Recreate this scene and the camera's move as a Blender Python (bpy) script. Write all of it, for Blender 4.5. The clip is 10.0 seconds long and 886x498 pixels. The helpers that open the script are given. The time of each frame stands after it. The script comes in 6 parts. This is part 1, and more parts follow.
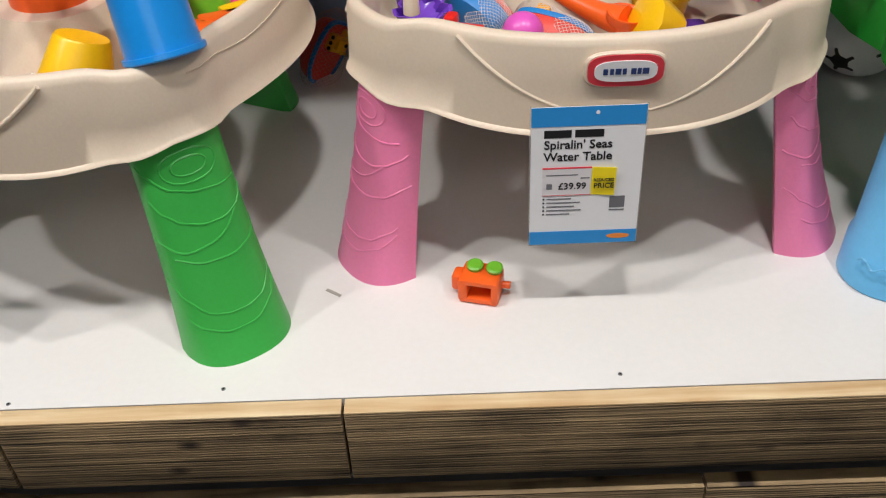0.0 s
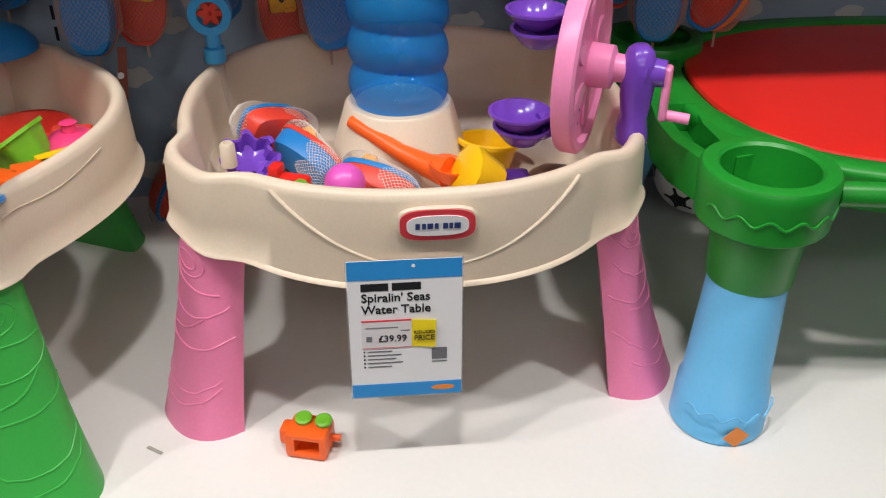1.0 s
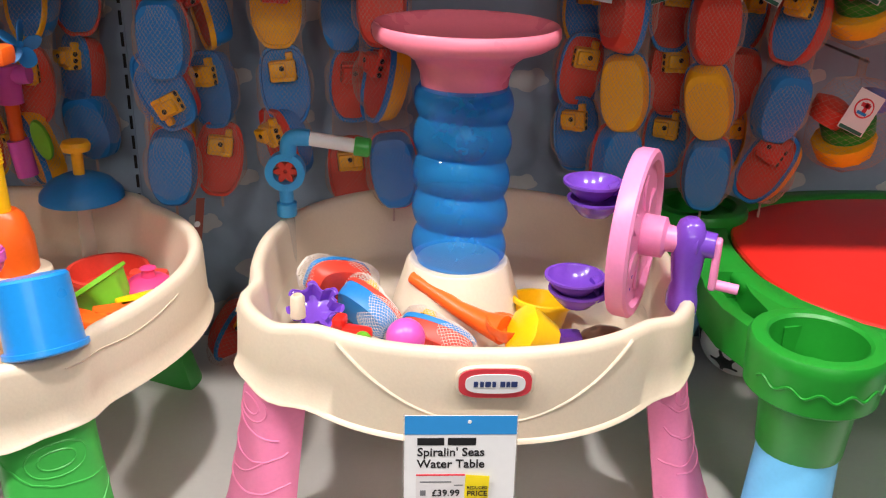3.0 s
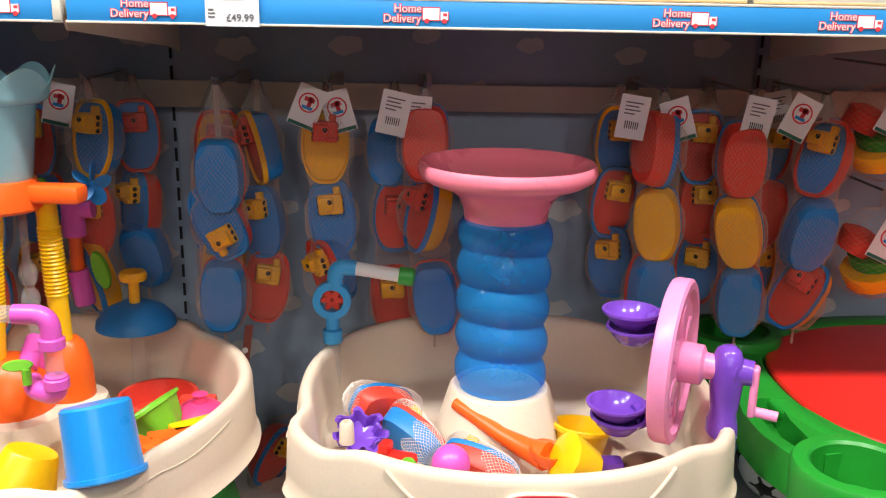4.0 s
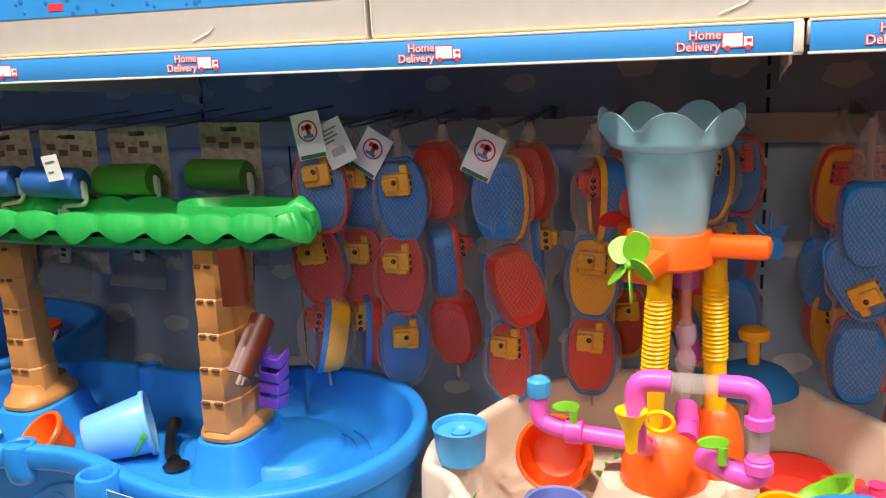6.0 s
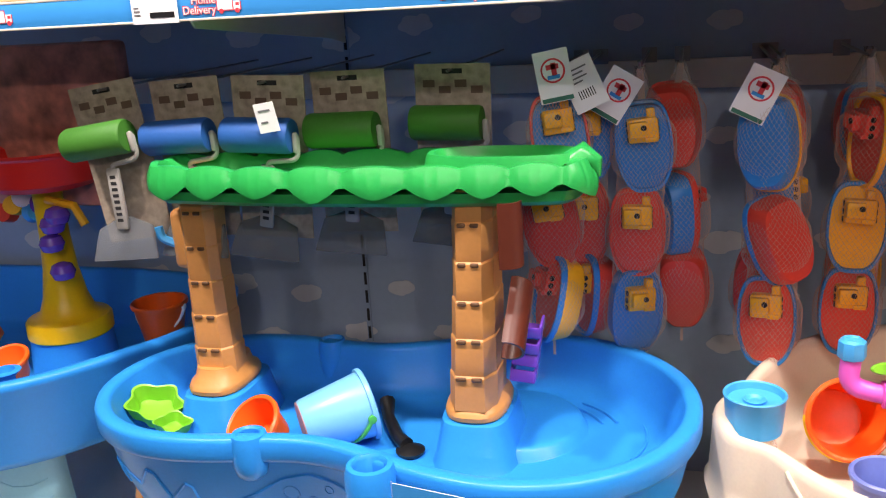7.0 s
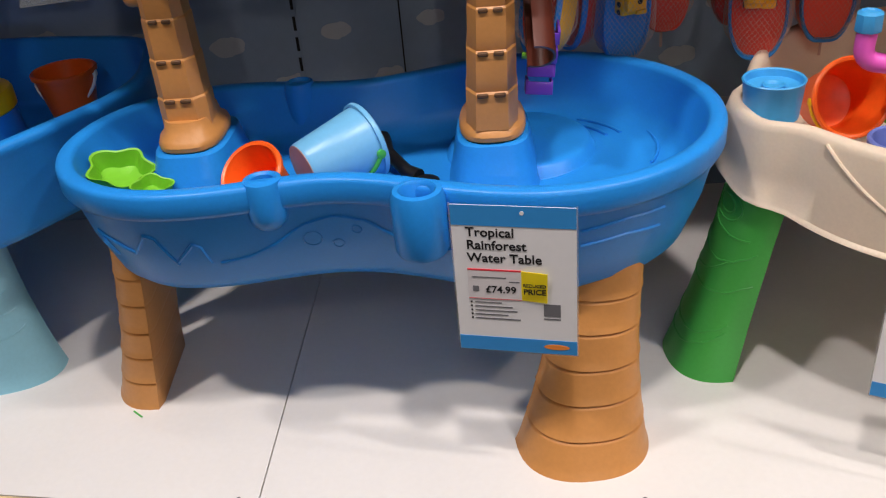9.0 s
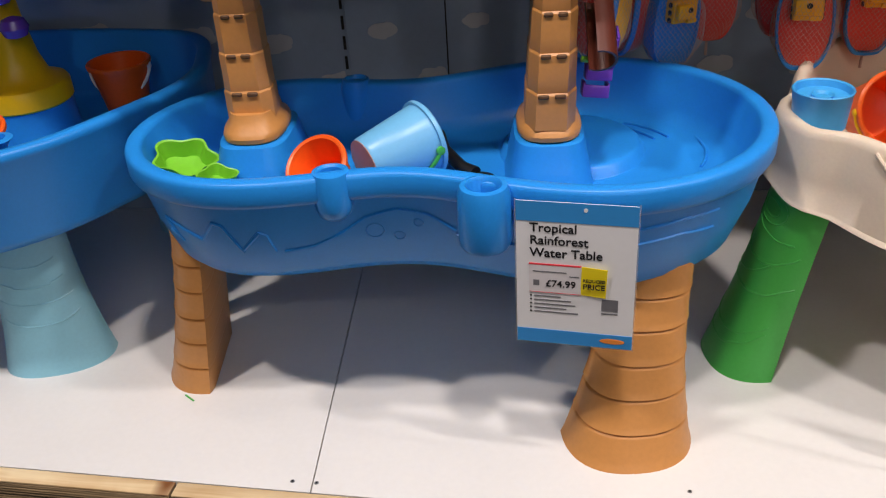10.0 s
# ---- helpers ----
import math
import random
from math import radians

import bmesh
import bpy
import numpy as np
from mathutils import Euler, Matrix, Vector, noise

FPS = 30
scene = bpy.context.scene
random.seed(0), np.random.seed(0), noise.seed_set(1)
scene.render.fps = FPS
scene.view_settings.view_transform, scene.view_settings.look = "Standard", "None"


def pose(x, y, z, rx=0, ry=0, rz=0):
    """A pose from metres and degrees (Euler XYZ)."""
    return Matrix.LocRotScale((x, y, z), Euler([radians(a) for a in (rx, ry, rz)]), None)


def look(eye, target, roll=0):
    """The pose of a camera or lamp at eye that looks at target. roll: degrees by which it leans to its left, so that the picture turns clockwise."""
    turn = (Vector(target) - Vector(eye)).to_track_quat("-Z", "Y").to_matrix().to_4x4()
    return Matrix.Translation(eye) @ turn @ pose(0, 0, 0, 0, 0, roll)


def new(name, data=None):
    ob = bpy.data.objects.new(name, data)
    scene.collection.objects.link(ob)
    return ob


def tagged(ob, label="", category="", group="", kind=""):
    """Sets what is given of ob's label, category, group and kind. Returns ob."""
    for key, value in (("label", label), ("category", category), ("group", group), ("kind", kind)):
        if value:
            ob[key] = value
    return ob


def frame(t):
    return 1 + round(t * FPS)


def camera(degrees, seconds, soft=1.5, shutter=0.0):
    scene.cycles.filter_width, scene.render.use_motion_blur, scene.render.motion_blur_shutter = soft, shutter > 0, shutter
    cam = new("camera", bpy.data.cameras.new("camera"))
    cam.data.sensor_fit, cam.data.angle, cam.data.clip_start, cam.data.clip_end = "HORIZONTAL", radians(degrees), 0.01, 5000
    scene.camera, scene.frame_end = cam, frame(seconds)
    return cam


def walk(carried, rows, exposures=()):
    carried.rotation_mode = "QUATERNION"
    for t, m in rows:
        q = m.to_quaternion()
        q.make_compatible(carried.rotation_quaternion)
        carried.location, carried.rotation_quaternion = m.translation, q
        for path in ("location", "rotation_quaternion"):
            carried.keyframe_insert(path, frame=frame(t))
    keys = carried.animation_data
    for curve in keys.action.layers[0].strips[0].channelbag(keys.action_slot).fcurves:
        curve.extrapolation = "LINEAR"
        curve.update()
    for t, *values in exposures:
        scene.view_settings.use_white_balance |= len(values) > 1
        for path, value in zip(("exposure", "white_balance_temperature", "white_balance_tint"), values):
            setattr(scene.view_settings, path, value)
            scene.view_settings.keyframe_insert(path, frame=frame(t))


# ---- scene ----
cam = camera(52.4, 10.0, soft=1.15)
PATH = [
    (0, (-0.027, -0.08, 0.976), (-0.052, 1.482, -0.273), -2.7),
    (0.5, (0.044, -0.068, 0.995), (0.212, 1.539, -0.183), -0.9),
    (1, (0.109, -0.035, 1.007), (0.286, 1.659, -0.041), 0.5),
    (1.5, (0.154, 0.0, 1.002), (0.304, 1.728, 0.006), 1.2),
    (2, (0.166, 0.008, 0.994), (0.313, 1.737, 0.0), 1.4),
    (2.5, (0.138, -0.009, 1.015), (0.265, 1.751, 0.073), 1.9),
    (3, (0.07, -0.073, 1.058), (0.176, 1.768, 0.283), 1.7),
    (3.2, (0.057, -0.095, 1.079), (0.155, 1.77, 0.363), 1.5),
    (4.3, (-0.003, -0.139, 1.092), (-0.007, 1.8, 0.601), 0.7),
    (4.5, (-0.062, -0.153, 1.091), (-0.148, 1.786, 0.609), -0.2),
    (5, (-0.218, -0.134, 1.099), (-0.588, 1.775, 0.629), -2.1),
    (5.5, (-0.393, -0.025, 1.114), (-0.956, 1.836, 0.643), -3.1),
    (6, (-0.526, -0.003, 1.103), (-1.18, 1.829, 0.636), -2.9),
    (6.2, (-0.604, -0.027, 1.09), (-1.289, 1.793, 0.624), -2.9),
    (7.3, (-1.193, 0.034, 1.059), (-1.668, 1.864, 0.404), -4.0),
    (7.5, (-1.232, 0.069, 1.035), (-1.694, 1.861, 0.276), -4.6),
    (8, (-1.33, 0.074, 1.003), (-1.619, 1.833, 0.097), -5.4),
    (8.5, (-1.374, 0.04, 0.982), (-1.532, 1.779, 0.006), -5.0),
    (9, (-1.378, 0.006, 0.973), (-1.517, 1.725, -0.041), -5.4),
    (9.5, (-1.386, -0.016, 0.977), (-1.504, 1.699, -0.046), -5.2),
    (10, (-1.462, -0.041, 0.988), (-1.597, 1.682, -0.018), -3.7),
]
walk(cam, [(t, look(eye, target, roll)) for t, eye, target, roll in PATH],
     [(0, -0.05, 6300, 10), (1.5, 0.15, 6400, 10), (2.5, 0.3, 6500, 10), (3.1, 0.74, 6500, 11), (4.4, 0.8, 6500, 10), (6.2, 0.85, 7100, 18),
      (7.4, 1.12, 6800, 20), (8.1, 0.42, 6700, 17), (8.5, 0.15, 6700, 16), (9.0, 0.05, 6700, 16), (10, 0.05, 6700, 16)])


# ---- world, lamps ----
world = bpy.data.worlds.new("shop_air")
scene.world = world
world.use_nodes = True
world.node_tree.nodes["Background"].inputs[0].default_value = (1.0, 0.96, 0.92, 1)
world.node_tree.nodes["Background"].inputs[1].default_value = 0.006

LAMP_Z = 3.15
LAMPS = [(-2.6, 0.29, 54), (-1.25, 0.28, 48), (0.1, 0.28, 45), (1.45, 0.29, 43)]
# Second list: unseen low-angle lamps, added to brighten the stock under the shelf.
FAR_FILLS = [(-1.5, -2.25, 4.5), (-0.1, -2.25, 4.5), (1.3, -2.25, 4.5), (-0.5, -5.6, 11), (1.4, -5.6, 11)]
for lx, ly, watts in LAMPS:
    lamp = bpy.data.lights.new("ceiling_spot_light", "AREA")
    lamp.shape, lamp.size, lamp.energy, lamp.color = "DISK", 0.2, watts, (1.0, 0.945, 0.88)
    lob = new("ceiling_spot_light", lamp)
    lob.matrix_world = look((lx, ly, LAMP_Z), (lx, ly + 0.75, 0.0))
for lx, ly, watts in FAR_FILLS:
    lamp = bpy.data.lights.new("far_fill_light", "AREA")
    lamp.shape, lamp.size, lamp.energy, lamp.color, lamp.spread = "DISK", 0.2, watts, (1.0, 0.955, 0.9), radians(110)
    lob = new("far_fill_light", lamp)
    lob.matrix_world = look((lx, ly, LAMP_Z), (lx * 0.8 - 0.1, 1.6, 0.7))


# ---- materials ----
def lin(hexa):
    def f(c):
        c /= 255
        return c / 12.92 if c <= 0.04045 else ((c + 0.055) / 1.055) ** 2.4
    return tuple(f(int(hexa[i:i + 2], 16)) for i in (1, 3, 5)) + (1.0,)


MATS = {}


def surface(name, col, rough=0.4, bump=0.15, scale=60, vary=0.08, metal=0.0, spec=0.5, trans=0.0, coat=0.0, sss=0.0):
    """A moulded or painted surface: colour drift at two scales, gloss drift and fine relief."""
    if name in MATS:
        return MATS[name]
    m = bpy.data.materials.new(name)
    m.use_nodes = True
    nt = m.node_tree
    b = nt.nodes["Principled BSDF"]
    col = lin(col) if isinstance(col, str) else (*col, 1.0)
    tc = nt.nodes.new("ShaderNodeTexCoord")
    n1 = nt.nodes.new("ShaderNodeTexNoise")
    n1.inputs["Scale"].default_value, n1.inputs["Detail"].default_value = 7.0, 4
    n2 = nt.nodes.new("ShaderNodeTexNoise")
    n2.inputs["Scale"].default_value, n2.inputs["Detail"].default_value = scale, 5
    for n in (n1, n2):
        nt.links.new(tc.outputs["Object"], n.inputs["Vector"])
    add = nt.nodes.new("ShaderNodeMath")
    add.operation = "ADD"
    nt.links.new(n1.outputs["Fac"], add.inputs[0])
    nt.links.new(n2.outputs["Fac"], add.inputs[1])
    ramp = nt.nodes.new("ShaderNodeMapRange")
    ramp.inputs["From Min"].default_value, ramp.inputs["From Max"].default_value = 0.6, 1.4
    ramp.inputs["To Min"].default_value, ramp.inputs["To Max"].default_value = 1 - vary, 1 + vary
    nt.links.new(add.outputs[0], ramp.inputs["Value"])
    mul = nt.nodes.new("ShaderNodeVectorMath")
    mul.operation = "SCALE"
    mul.inputs[0].default_value = col[:3]
    nt.links.new(ramp.outputs[0], mul.inputs["Scale"])
    nt.links.new(mul.outputs[0], b.inputs["Base Color"])
    r2 = nt.nodes.new("ShaderNodeMapRange")
    r2.inputs["To Min"].default_value, r2.inputs["To Max"].default_value = max(0.03, rough - 0.09), min(1, rough + 0.09)
    nt.links.new(n1.outputs["Fac"], r2.inputs["Value"])
    nt.links.new(r2.outputs[0], b.inputs["Roughness"])
    b.inputs["Metallic"].default_value = metal
    b.inputs["Specular IOR Level"].default_value = spec
    b.inputs["Transmission Weight"].default_value = trans
    b.inputs["Coat Weight"].default_value = coat
    if sss:
        b.inputs["Subsurface Weight"].default_value = sss
        b.inputs["Subsurface Scale"].default_value = 0.008
    if bump:
        bp = nt.nodes.new("ShaderNodeBump")
        bp.inputs["Strength"].default_value, bp.inputs["Distance"].default_value = bump, 0.001
        nt.links.new(n2.outputs["Fac"], bp.inputs["Height"])
        nt.links.new(bp.outputs[0], b.inputs["Normal"])
    MATS[name] = m
    return m


def timber(name, dark, light, along="x", weathered=True):
    m = bpy.data.materials.new(name)
    m.use_nodes = True
    nt = m.node_tree
    b = nt.nodes["Principled BSDF"]
    tc = nt.nodes.new("ShaderNodeTexCoord")
    oi = nt.nodes.new("ShaderNodeObjectInfo")
    off = nt.nodes.new("ShaderNodeVectorMath")
    off.operation = "MULTIPLY_ADD"
    off.inputs[1].default_value = (1, 1, 1)
    comb = nt.nodes.new("ShaderNodeCombineXYZ")
    sc = nt.nodes.new("ShaderNodeMath")
    sc.operation = "MULTIPLY"
    sc.inputs[1].default_value = 17.0
    nt.links.new(oi.outputs["Random"], sc.inputs[0])
    nt.links.new(sc.outputs[0], comb.inputs[0])
    nt.links.new(sc.outputs[0], comb.inputs[2])
    nt.links.new(tc.outputs["Object"], off.inputs[0])
    nt.links.new(comb.outputs[0], off.inputs[2])
    mp = nt.nodes.new("ShaderNodeMapping")
    mp.inputs["Scale"].default_value = (3.2, 40, 130) if weathered else (4, 60, 60)
    nt.links.new(off.outputs[0], mp.inputs[0])
    grain = nt.nodes.new("ShaderNodeTexNoise")
    grain.inputs["Scale"].default_value, grain.inputs["Detail"].default_value = 1.0, 7
    grain.inputs["Distortion"].default_value = 0.5
    nt.links.new(mp.outputs[0], grain.inputs["Vector"])
    blot = nt.nodes.new("ShaderNodeTexNoise")
    blot.inputs["Scale"].default_value, blot.inputs["Detail"].default_value = 9, 5
    nt.links.new(off.outputs[0], blot.inputs["Vector"])
    vor = nt.nodes.new("ShaderNodeTexVoronoi")
    vor.inputs["Scale"].default_value = 1.0
    mp2 = nt.nodes.new("ShaderNodeMapping")
    mp2.inputs["Scale"].default_value = (7, 2, 12)
    nt.links.new(off.outputs[0], mp2.inputs[0])
    nt.links.new(mp2.outputs[0], vor.inputs["Vector"])
    knot = nt.nodes.new("ShaderNodeMapRange")
    knot.inputs["From Min"].default_value, knot.inputs["From Max"].default_value = 0.07, 0.17
    nt.links.new(vor.outputs["Distance"], knot.inputs["Value"])
    addn = nt.nodes.new("ShaderNodeMath")
    addn.operation = "MULTIPLY_ADD"
    addn.inputs[1].default_value = 0.45
    nt.links.new(blot.outputs["Fac"], addn.inputs[0])
    nt.links.new(grain.outputs["Fac"], addn.inputs[2])
    ramp = nt.nodes.new("ShaderNodeValToRGB")
    ramp.color_ramp.elements[0].position, ramp.color_ramp.elements[1].position = (0.55, 1.02) if weathered else (0.5, 0.95)
    ramp.color_ramp.elements[0].color, ramp.color_ramp.elements[1].color = lin(dark), lin(light)
    nt.links.new(addn.outputs[0], ramp.inputs[0])
    if weathered:
        comb_ = nt.nodes.new("ShaderNodeTexWave")
        comb_.wave_type, comb_.bands_direction = "BANDS", "Z"
        comb_.inputs["Scale"].default_value, comb_.inputs["Distortion"].default_value = 58.0, 3.0
        comb_.inputs["Detail"].default_value, comb_.inputs["Detail Scale"].default_value = 3.0, 0.25
        nt.links.new(off.outputs[0], comb_.inputs["Vector"])
        ridge = nt.nodes.new("ShaderNodeMath")
        ridge.operation = "MULTIPLY_ADD"
        ridge.inputs[1].default_value = 0.16
        nt.links.new(comb_.outputs["Fac"], ridge.inputs[0])
        nt.links.new(addn.outputs[0], ridge.inputs[2])
        nt.links.new(ridge.outputs[0], ramp.inputs[0])
    mix = nt.nodes.new("ShaderNodeMix")
    mix.data_type = "RGBA"
    mix.inputs[6].default_value = lin("#7a4a22") if not weathered else lin("#2c2019")
    nt.links.new(knot.outputs[0], mix.inputs[0])
    nt.links.new(ramp.outputs[0], mix.inputs[7])
    nt.links.new(mix.outputs[2], b.inputs["Base Color"])
    b.inputs["Roughness"].default_value = 0.75
    bp = nt.nodes.new("ShaderNodeBump")
    bp.inputs["Strength"].default_value, bp.inputs["Distance"].default_value = (0.9, 0.004) if weathered else (0.3, 0.001)
    nt.links.new(ridge.outputs[0] if weathered else addn.outputs[0], bp.inputs["Height"])
    nt.links.new(bp.outputs[0], b.inputs["Normal"])
    return m


def seethrough(name, tint, body, clear, rough=0.15):
    """Thin tinted plastic: part of the light goes straight through, part meets a glossy skin."""
    m = surface(name, body, rough, 0.04, 60, 0.04)
    nt = m.node_tree
    tr = nt.nodes.new("ShaderNodeBsdfTransparent")
    tr.inputs[0].default_value = (*tint, 1)
    mx = nt.nodes.new("ShaderNodeMixShader")
    mx.inputs[0].default_value = clear
    nt.links.new(nt.nodes["Principled BSDF"].outputs[0], mx.inputs[1])
    nt.links.new(tr.outputs[0], mx.inputs[2])
    nt.links.new(mx.outputs[0], nt.nodes["Material Output"].inputs["Surface"])
    return m


CREAM = surface("cream_plastic", "#dccbb7", 0.42, 0.2, 220, 0.05, sss=0.05)
PINK = surface("pink_plastic", "#ec82ae", 0.4, 0.15, 160, 0.05, sss=0.05)
PINKLT = surface("light_pink_plastic", "#f694c6", 0.35, 0.12, 160, 0.05, sss=0.05)
CORAL = surface("coral_pink_plastic", "#f6879f", 0.28, 0.12, 160, 0.05)
LEGGREEN = surface("grass_green_plastic", "#3fae4a", 0.38, 0.15, 160, 0.06)
TABGREEN = surface("deep_green_plastic", "#1f8f2c", 0.38, 0.08, 120, 0.06)
CANOPY = surface("leaf_green_plastic", "#0f9c4a", 0.35, 0.1, 120, 0.07, sss=0.08)
LIME = surface("lime_plastic", "#74c030", 0.35, 0.1, 120, 0.06)
BASINBLUE = surface("basin_blue_plastic", "#1b8be2", 0.36, 0.12, 220, 0.06, spec=0.3, sss=0.03)
SKY = surface("sky_blue_plastic", "#6db8e8", 0.35, 0.1, 160, 0.05)
PALE = surface("pale_aqua_plastic", "#8ecbe0", 0.4, 0.1, 160, 0.05)
CUPBLUE = surface("cup_blue_plastic", "#3aa5e6", 0.38, 0.1, 160, 0.05)
VIOLETBLUE = surface("violet_blue_plastic", "#6b7cc4", 0.4, 0.1, 160, 0.05)
BOATBLUE = surface("toy_blue_plastic", "#217ec8", 0.42, 0.1, 160, 0.08)
BOATRED = surface("toy_red_plastic", "#dc4232", 0.42, 0.1, 160, 0.08)
BOATYELLOW = surface("toy_yellow_plastic", "#f4b01c", 0.42, 0.1, 160, 0.08)
RED = surface("bright_red_plastic", "#e22a22", 0.34, 0.15, 300, 0.05)
ORANGE = surface("orange_plastic", "#f5641e", 0.35, 0.1, 160, 0.06)
YELLOW = surface("yellow_plastic", "#f8c40e", 0.32, 0.1, 160, 0.05)
PURPLE = surface("purple_plastic", "#7446bb", 0.2, 0.1, 160, 0.06)
MAGENTA = surface("magenta_plastic", "#e05cc0", 0.32, 0.1, 160, 0.05)
HOTPINK = surface("hot_pink_plastic", "#e83f7c", 0.35, 0.1, 160, 0.06)
TAN = surface("tan_trunk_plastic", "#c88b4e", 0.42, 0.25, 120, 0.07)
BROWN = surface("red_brown_plastic", "#56261a", 0.35, 0.1, 120, 0.08)
BLACKP = surface("black_plastic", "#141416", 0.4, 0.1, 120, 0.1)
WHITEP = surface("white_plastic", "#ececea", 0.35, 0.1, 120, 0.03)
GREYP = seethrough("frosted_grey_plastic", (0.82, 0.85, 0.88), "#7d8288", 0.58, 0.35)
TUBEBLUE = seethrough("clear_blue_plastic", (0.34, 0.56, 0.98), (0.04, 0.42, 0.95), 0.68, 0.07)
AQUA = seethrough("frosted_aqua_plastic", (0.66, 0.9, 0.95), (0.5, 0.84, 0.93), 0.52, 0.2)
CLEAR = seethrough("clear_plastic", (0.96, 0.96, 0.95), (0.8, 0.78, 0.78), 0.82, 0.08)
BOARD = surface("white_laminate", "#e6e4e2", 0.33, 0.06, 90, 0.025)
PAPER = surface("white_card", "#e8e8ec", 0.38, 0.03, 90, 0.02)
STRIPBLUE = surface("print_blue", "#2f8fd8", 0.4, 0.02, 60, 0.03)
PRINTRED = surface("print_red", "#d83a48", 0.5, 0.02, 60, 0.04)
PRINTYELLOW = surface("print_yellow", "#fbe21c", 0.5, 0.02, 60, 0.03)
PRINTORANGE = surface("print_orange", "#e88a3a", 0.5, 0.02, 60, 0.04)
INK = surface("print_ink", "#15151a", 0.5, 0.0, 60, 0.05)
INKGREY = surface("print_grey", "#6e6e74", 0.5, 0.0, 60, 0.05)
CARDBEIGE = surface("printed_beige_card", "#9a8c7c", 0.5, 0.05, 70, 0.55)
WALLBLUE = surface("blue_grey_wall_panel", "#93a4ba", 0.6, 0.12, 60, 0.05)
CLOUD = surface("printed_cloud_grey", "#c3c4c6", 0.6, 0.08, 60, 0.05)
RAILC = surface("pale_rail_paint", "#cfc8bd", 0.5, 0.08, 60, 0.04)
SHELFC = surface("cream_shelf_steel", "#d8d2c4", 0.45, 0.08, 60, 0.03)
STEEL = surface("dull_steel", "#8f9092", 0.35, 0.08, 60, 0.08, metal=0.9)
DARK = surface("dark_gap", "#1b1b1d", 0.8, 0.1, 40, 0.1)
CARTON = surface("white_carton", "#c6c4bf", 0.55, 0.12, 40, 0.05)
CARTONKRAFT = surface("kraft_edge", "#c9ac7c", 0.7, 0.15, 60, 0.08)
CARTONBLUE = surface("carton_blue_print", "#2389cf", 0.45, 0.06, 40, 0.1)
VINYL = surface("grey_floor_vinyl", "#3a3836", 0.5, 0.1, 30, 0.1)
CEIL = surface("white_ceiling_tile", "#e6e4de", 0.85, 0.3, 90, 0.04)
NET = surface("net_thread", "#b89c90", 0.5, 0.0, 60, 0.05)
NETPALE = surface("pale_net_thread", "#d9cec6", 0.5, 0.0, 60, 0.05)
OLDWOOD = timber("weathered_timber", "#241a12", "#a58c68")
NEWWOOD = timber("sawn_pine_edge", "#c4a072", "#e6d0a8", weathered=False)
COLOURS = {"B": BOATBLUE, "R": BOATRED, "Y": BOATYELLOW}


# ---- shape builders ----
def linked(name, mesh, parent=None, label=""):
    ob = new(name, mesh)
    if parent is not None:
        ob.parent = parent
    if label:
        ob["label"] = label
    return ob


def to_mesh(name, bm, material, sharp=38):
    bmesh.ops.recalc_face_normals(bm, faces=bm.faces)
    for f in bm.faces:
        f.smooth = True
    for e in bm.edges:
        if len(e.link_faces) == 2 and e.calc_face_angle(0) > radians(sharp):
            e.smooth = False
    me = bpy.data.meshes.new(name)
    bm.to_mesh(me)
    bm.free()
    me.materials.append(material)
    return me


def part(name, bm, material, parent=None, label="", sharp=38):
    return linked(name, to_mesh(name, bm, material, sharp), parent, label)


def thing(name, label, category, at=(0, 0, 0), turn=0, group="", kind=""):
    ob = new(name)
    ob.empty_display_size = 0.05
    ob.matrix_basis = pose(*at, 0, 0, turn)
    return tagged(ob, label, category, group, kind)


def loft(rings, cap_a=True, cap_b=True, loop=True):
    """A skin over rings of equally many points."""
    bm = bmesh.new()
    vs = [[bm.verts.new(p) for p in r] for r in rings]
    n = len(rings[0])
    for a, b in zip(vs, vs[1:]):
        for i in range(n if loop else n - 1):
            j = (i + 1) % n
            bm.faces.new((a[i], a[j], b[j], b[i]))
    if cap_a:
        bm.faces.new(vs[0][::-1])
    if cap_b:
        bm.faces.new(vs[-1])
    return bm


def lathe(prof, n=32, at=(0, 0, 0), cap_a=True, cap_b=True):
    rings = [[(at[0] + r * math.cos(2 * math.pi * i / n), at[1] + r * math.sin(2 * math.pi * i / n), at[2] + z) for i in range(n)] for r, z in prof]
    return loft(rings, cap_a, cap_b)


def vessel(r0, r1, h, wall=0.003, lip=0.004, n=32, at=(0, 0, 0)):
    """An open cup: foot radius, mouth radius, height."""
    return lathe([(r0 * 0.93, 0), (r0, 0.004), (r1, h - 2 * lip), (r1 + lip, h - 2 * lip), (r1 + lip, h - lip * 0.3), (r1 + lip * 0.5, h),
                  (r1 - wall, h - 0.001), (r0 - wall, wall + 0.003), (r0 * 0.8, wall)], n, at)


def tube(points, r, n=10, cap=True):
    pts = [Vector(p) for p in points]
    rs = r if isinstance(r, (list, tuple)) else [r] * len(pts)
    rings = []
    side = None
    for i, p in enumerate(pts):
        d = (pts[min(i + 1, len(pts) - 1)] - pts[max(i - 1, 0)]).normalized()
        if side is None:
            side = d.orthogonal().normalized()
        side = (side - d * side.dot(d)).normalized()
        up = d.cross(side)
        rings.append([p + (side * math.cos(2 * math.pi * k / n) + up * math.sin(2 * math.pi * k / n)) * rs[i] for k in range(n)])
    return loft(rings, cap, cap)


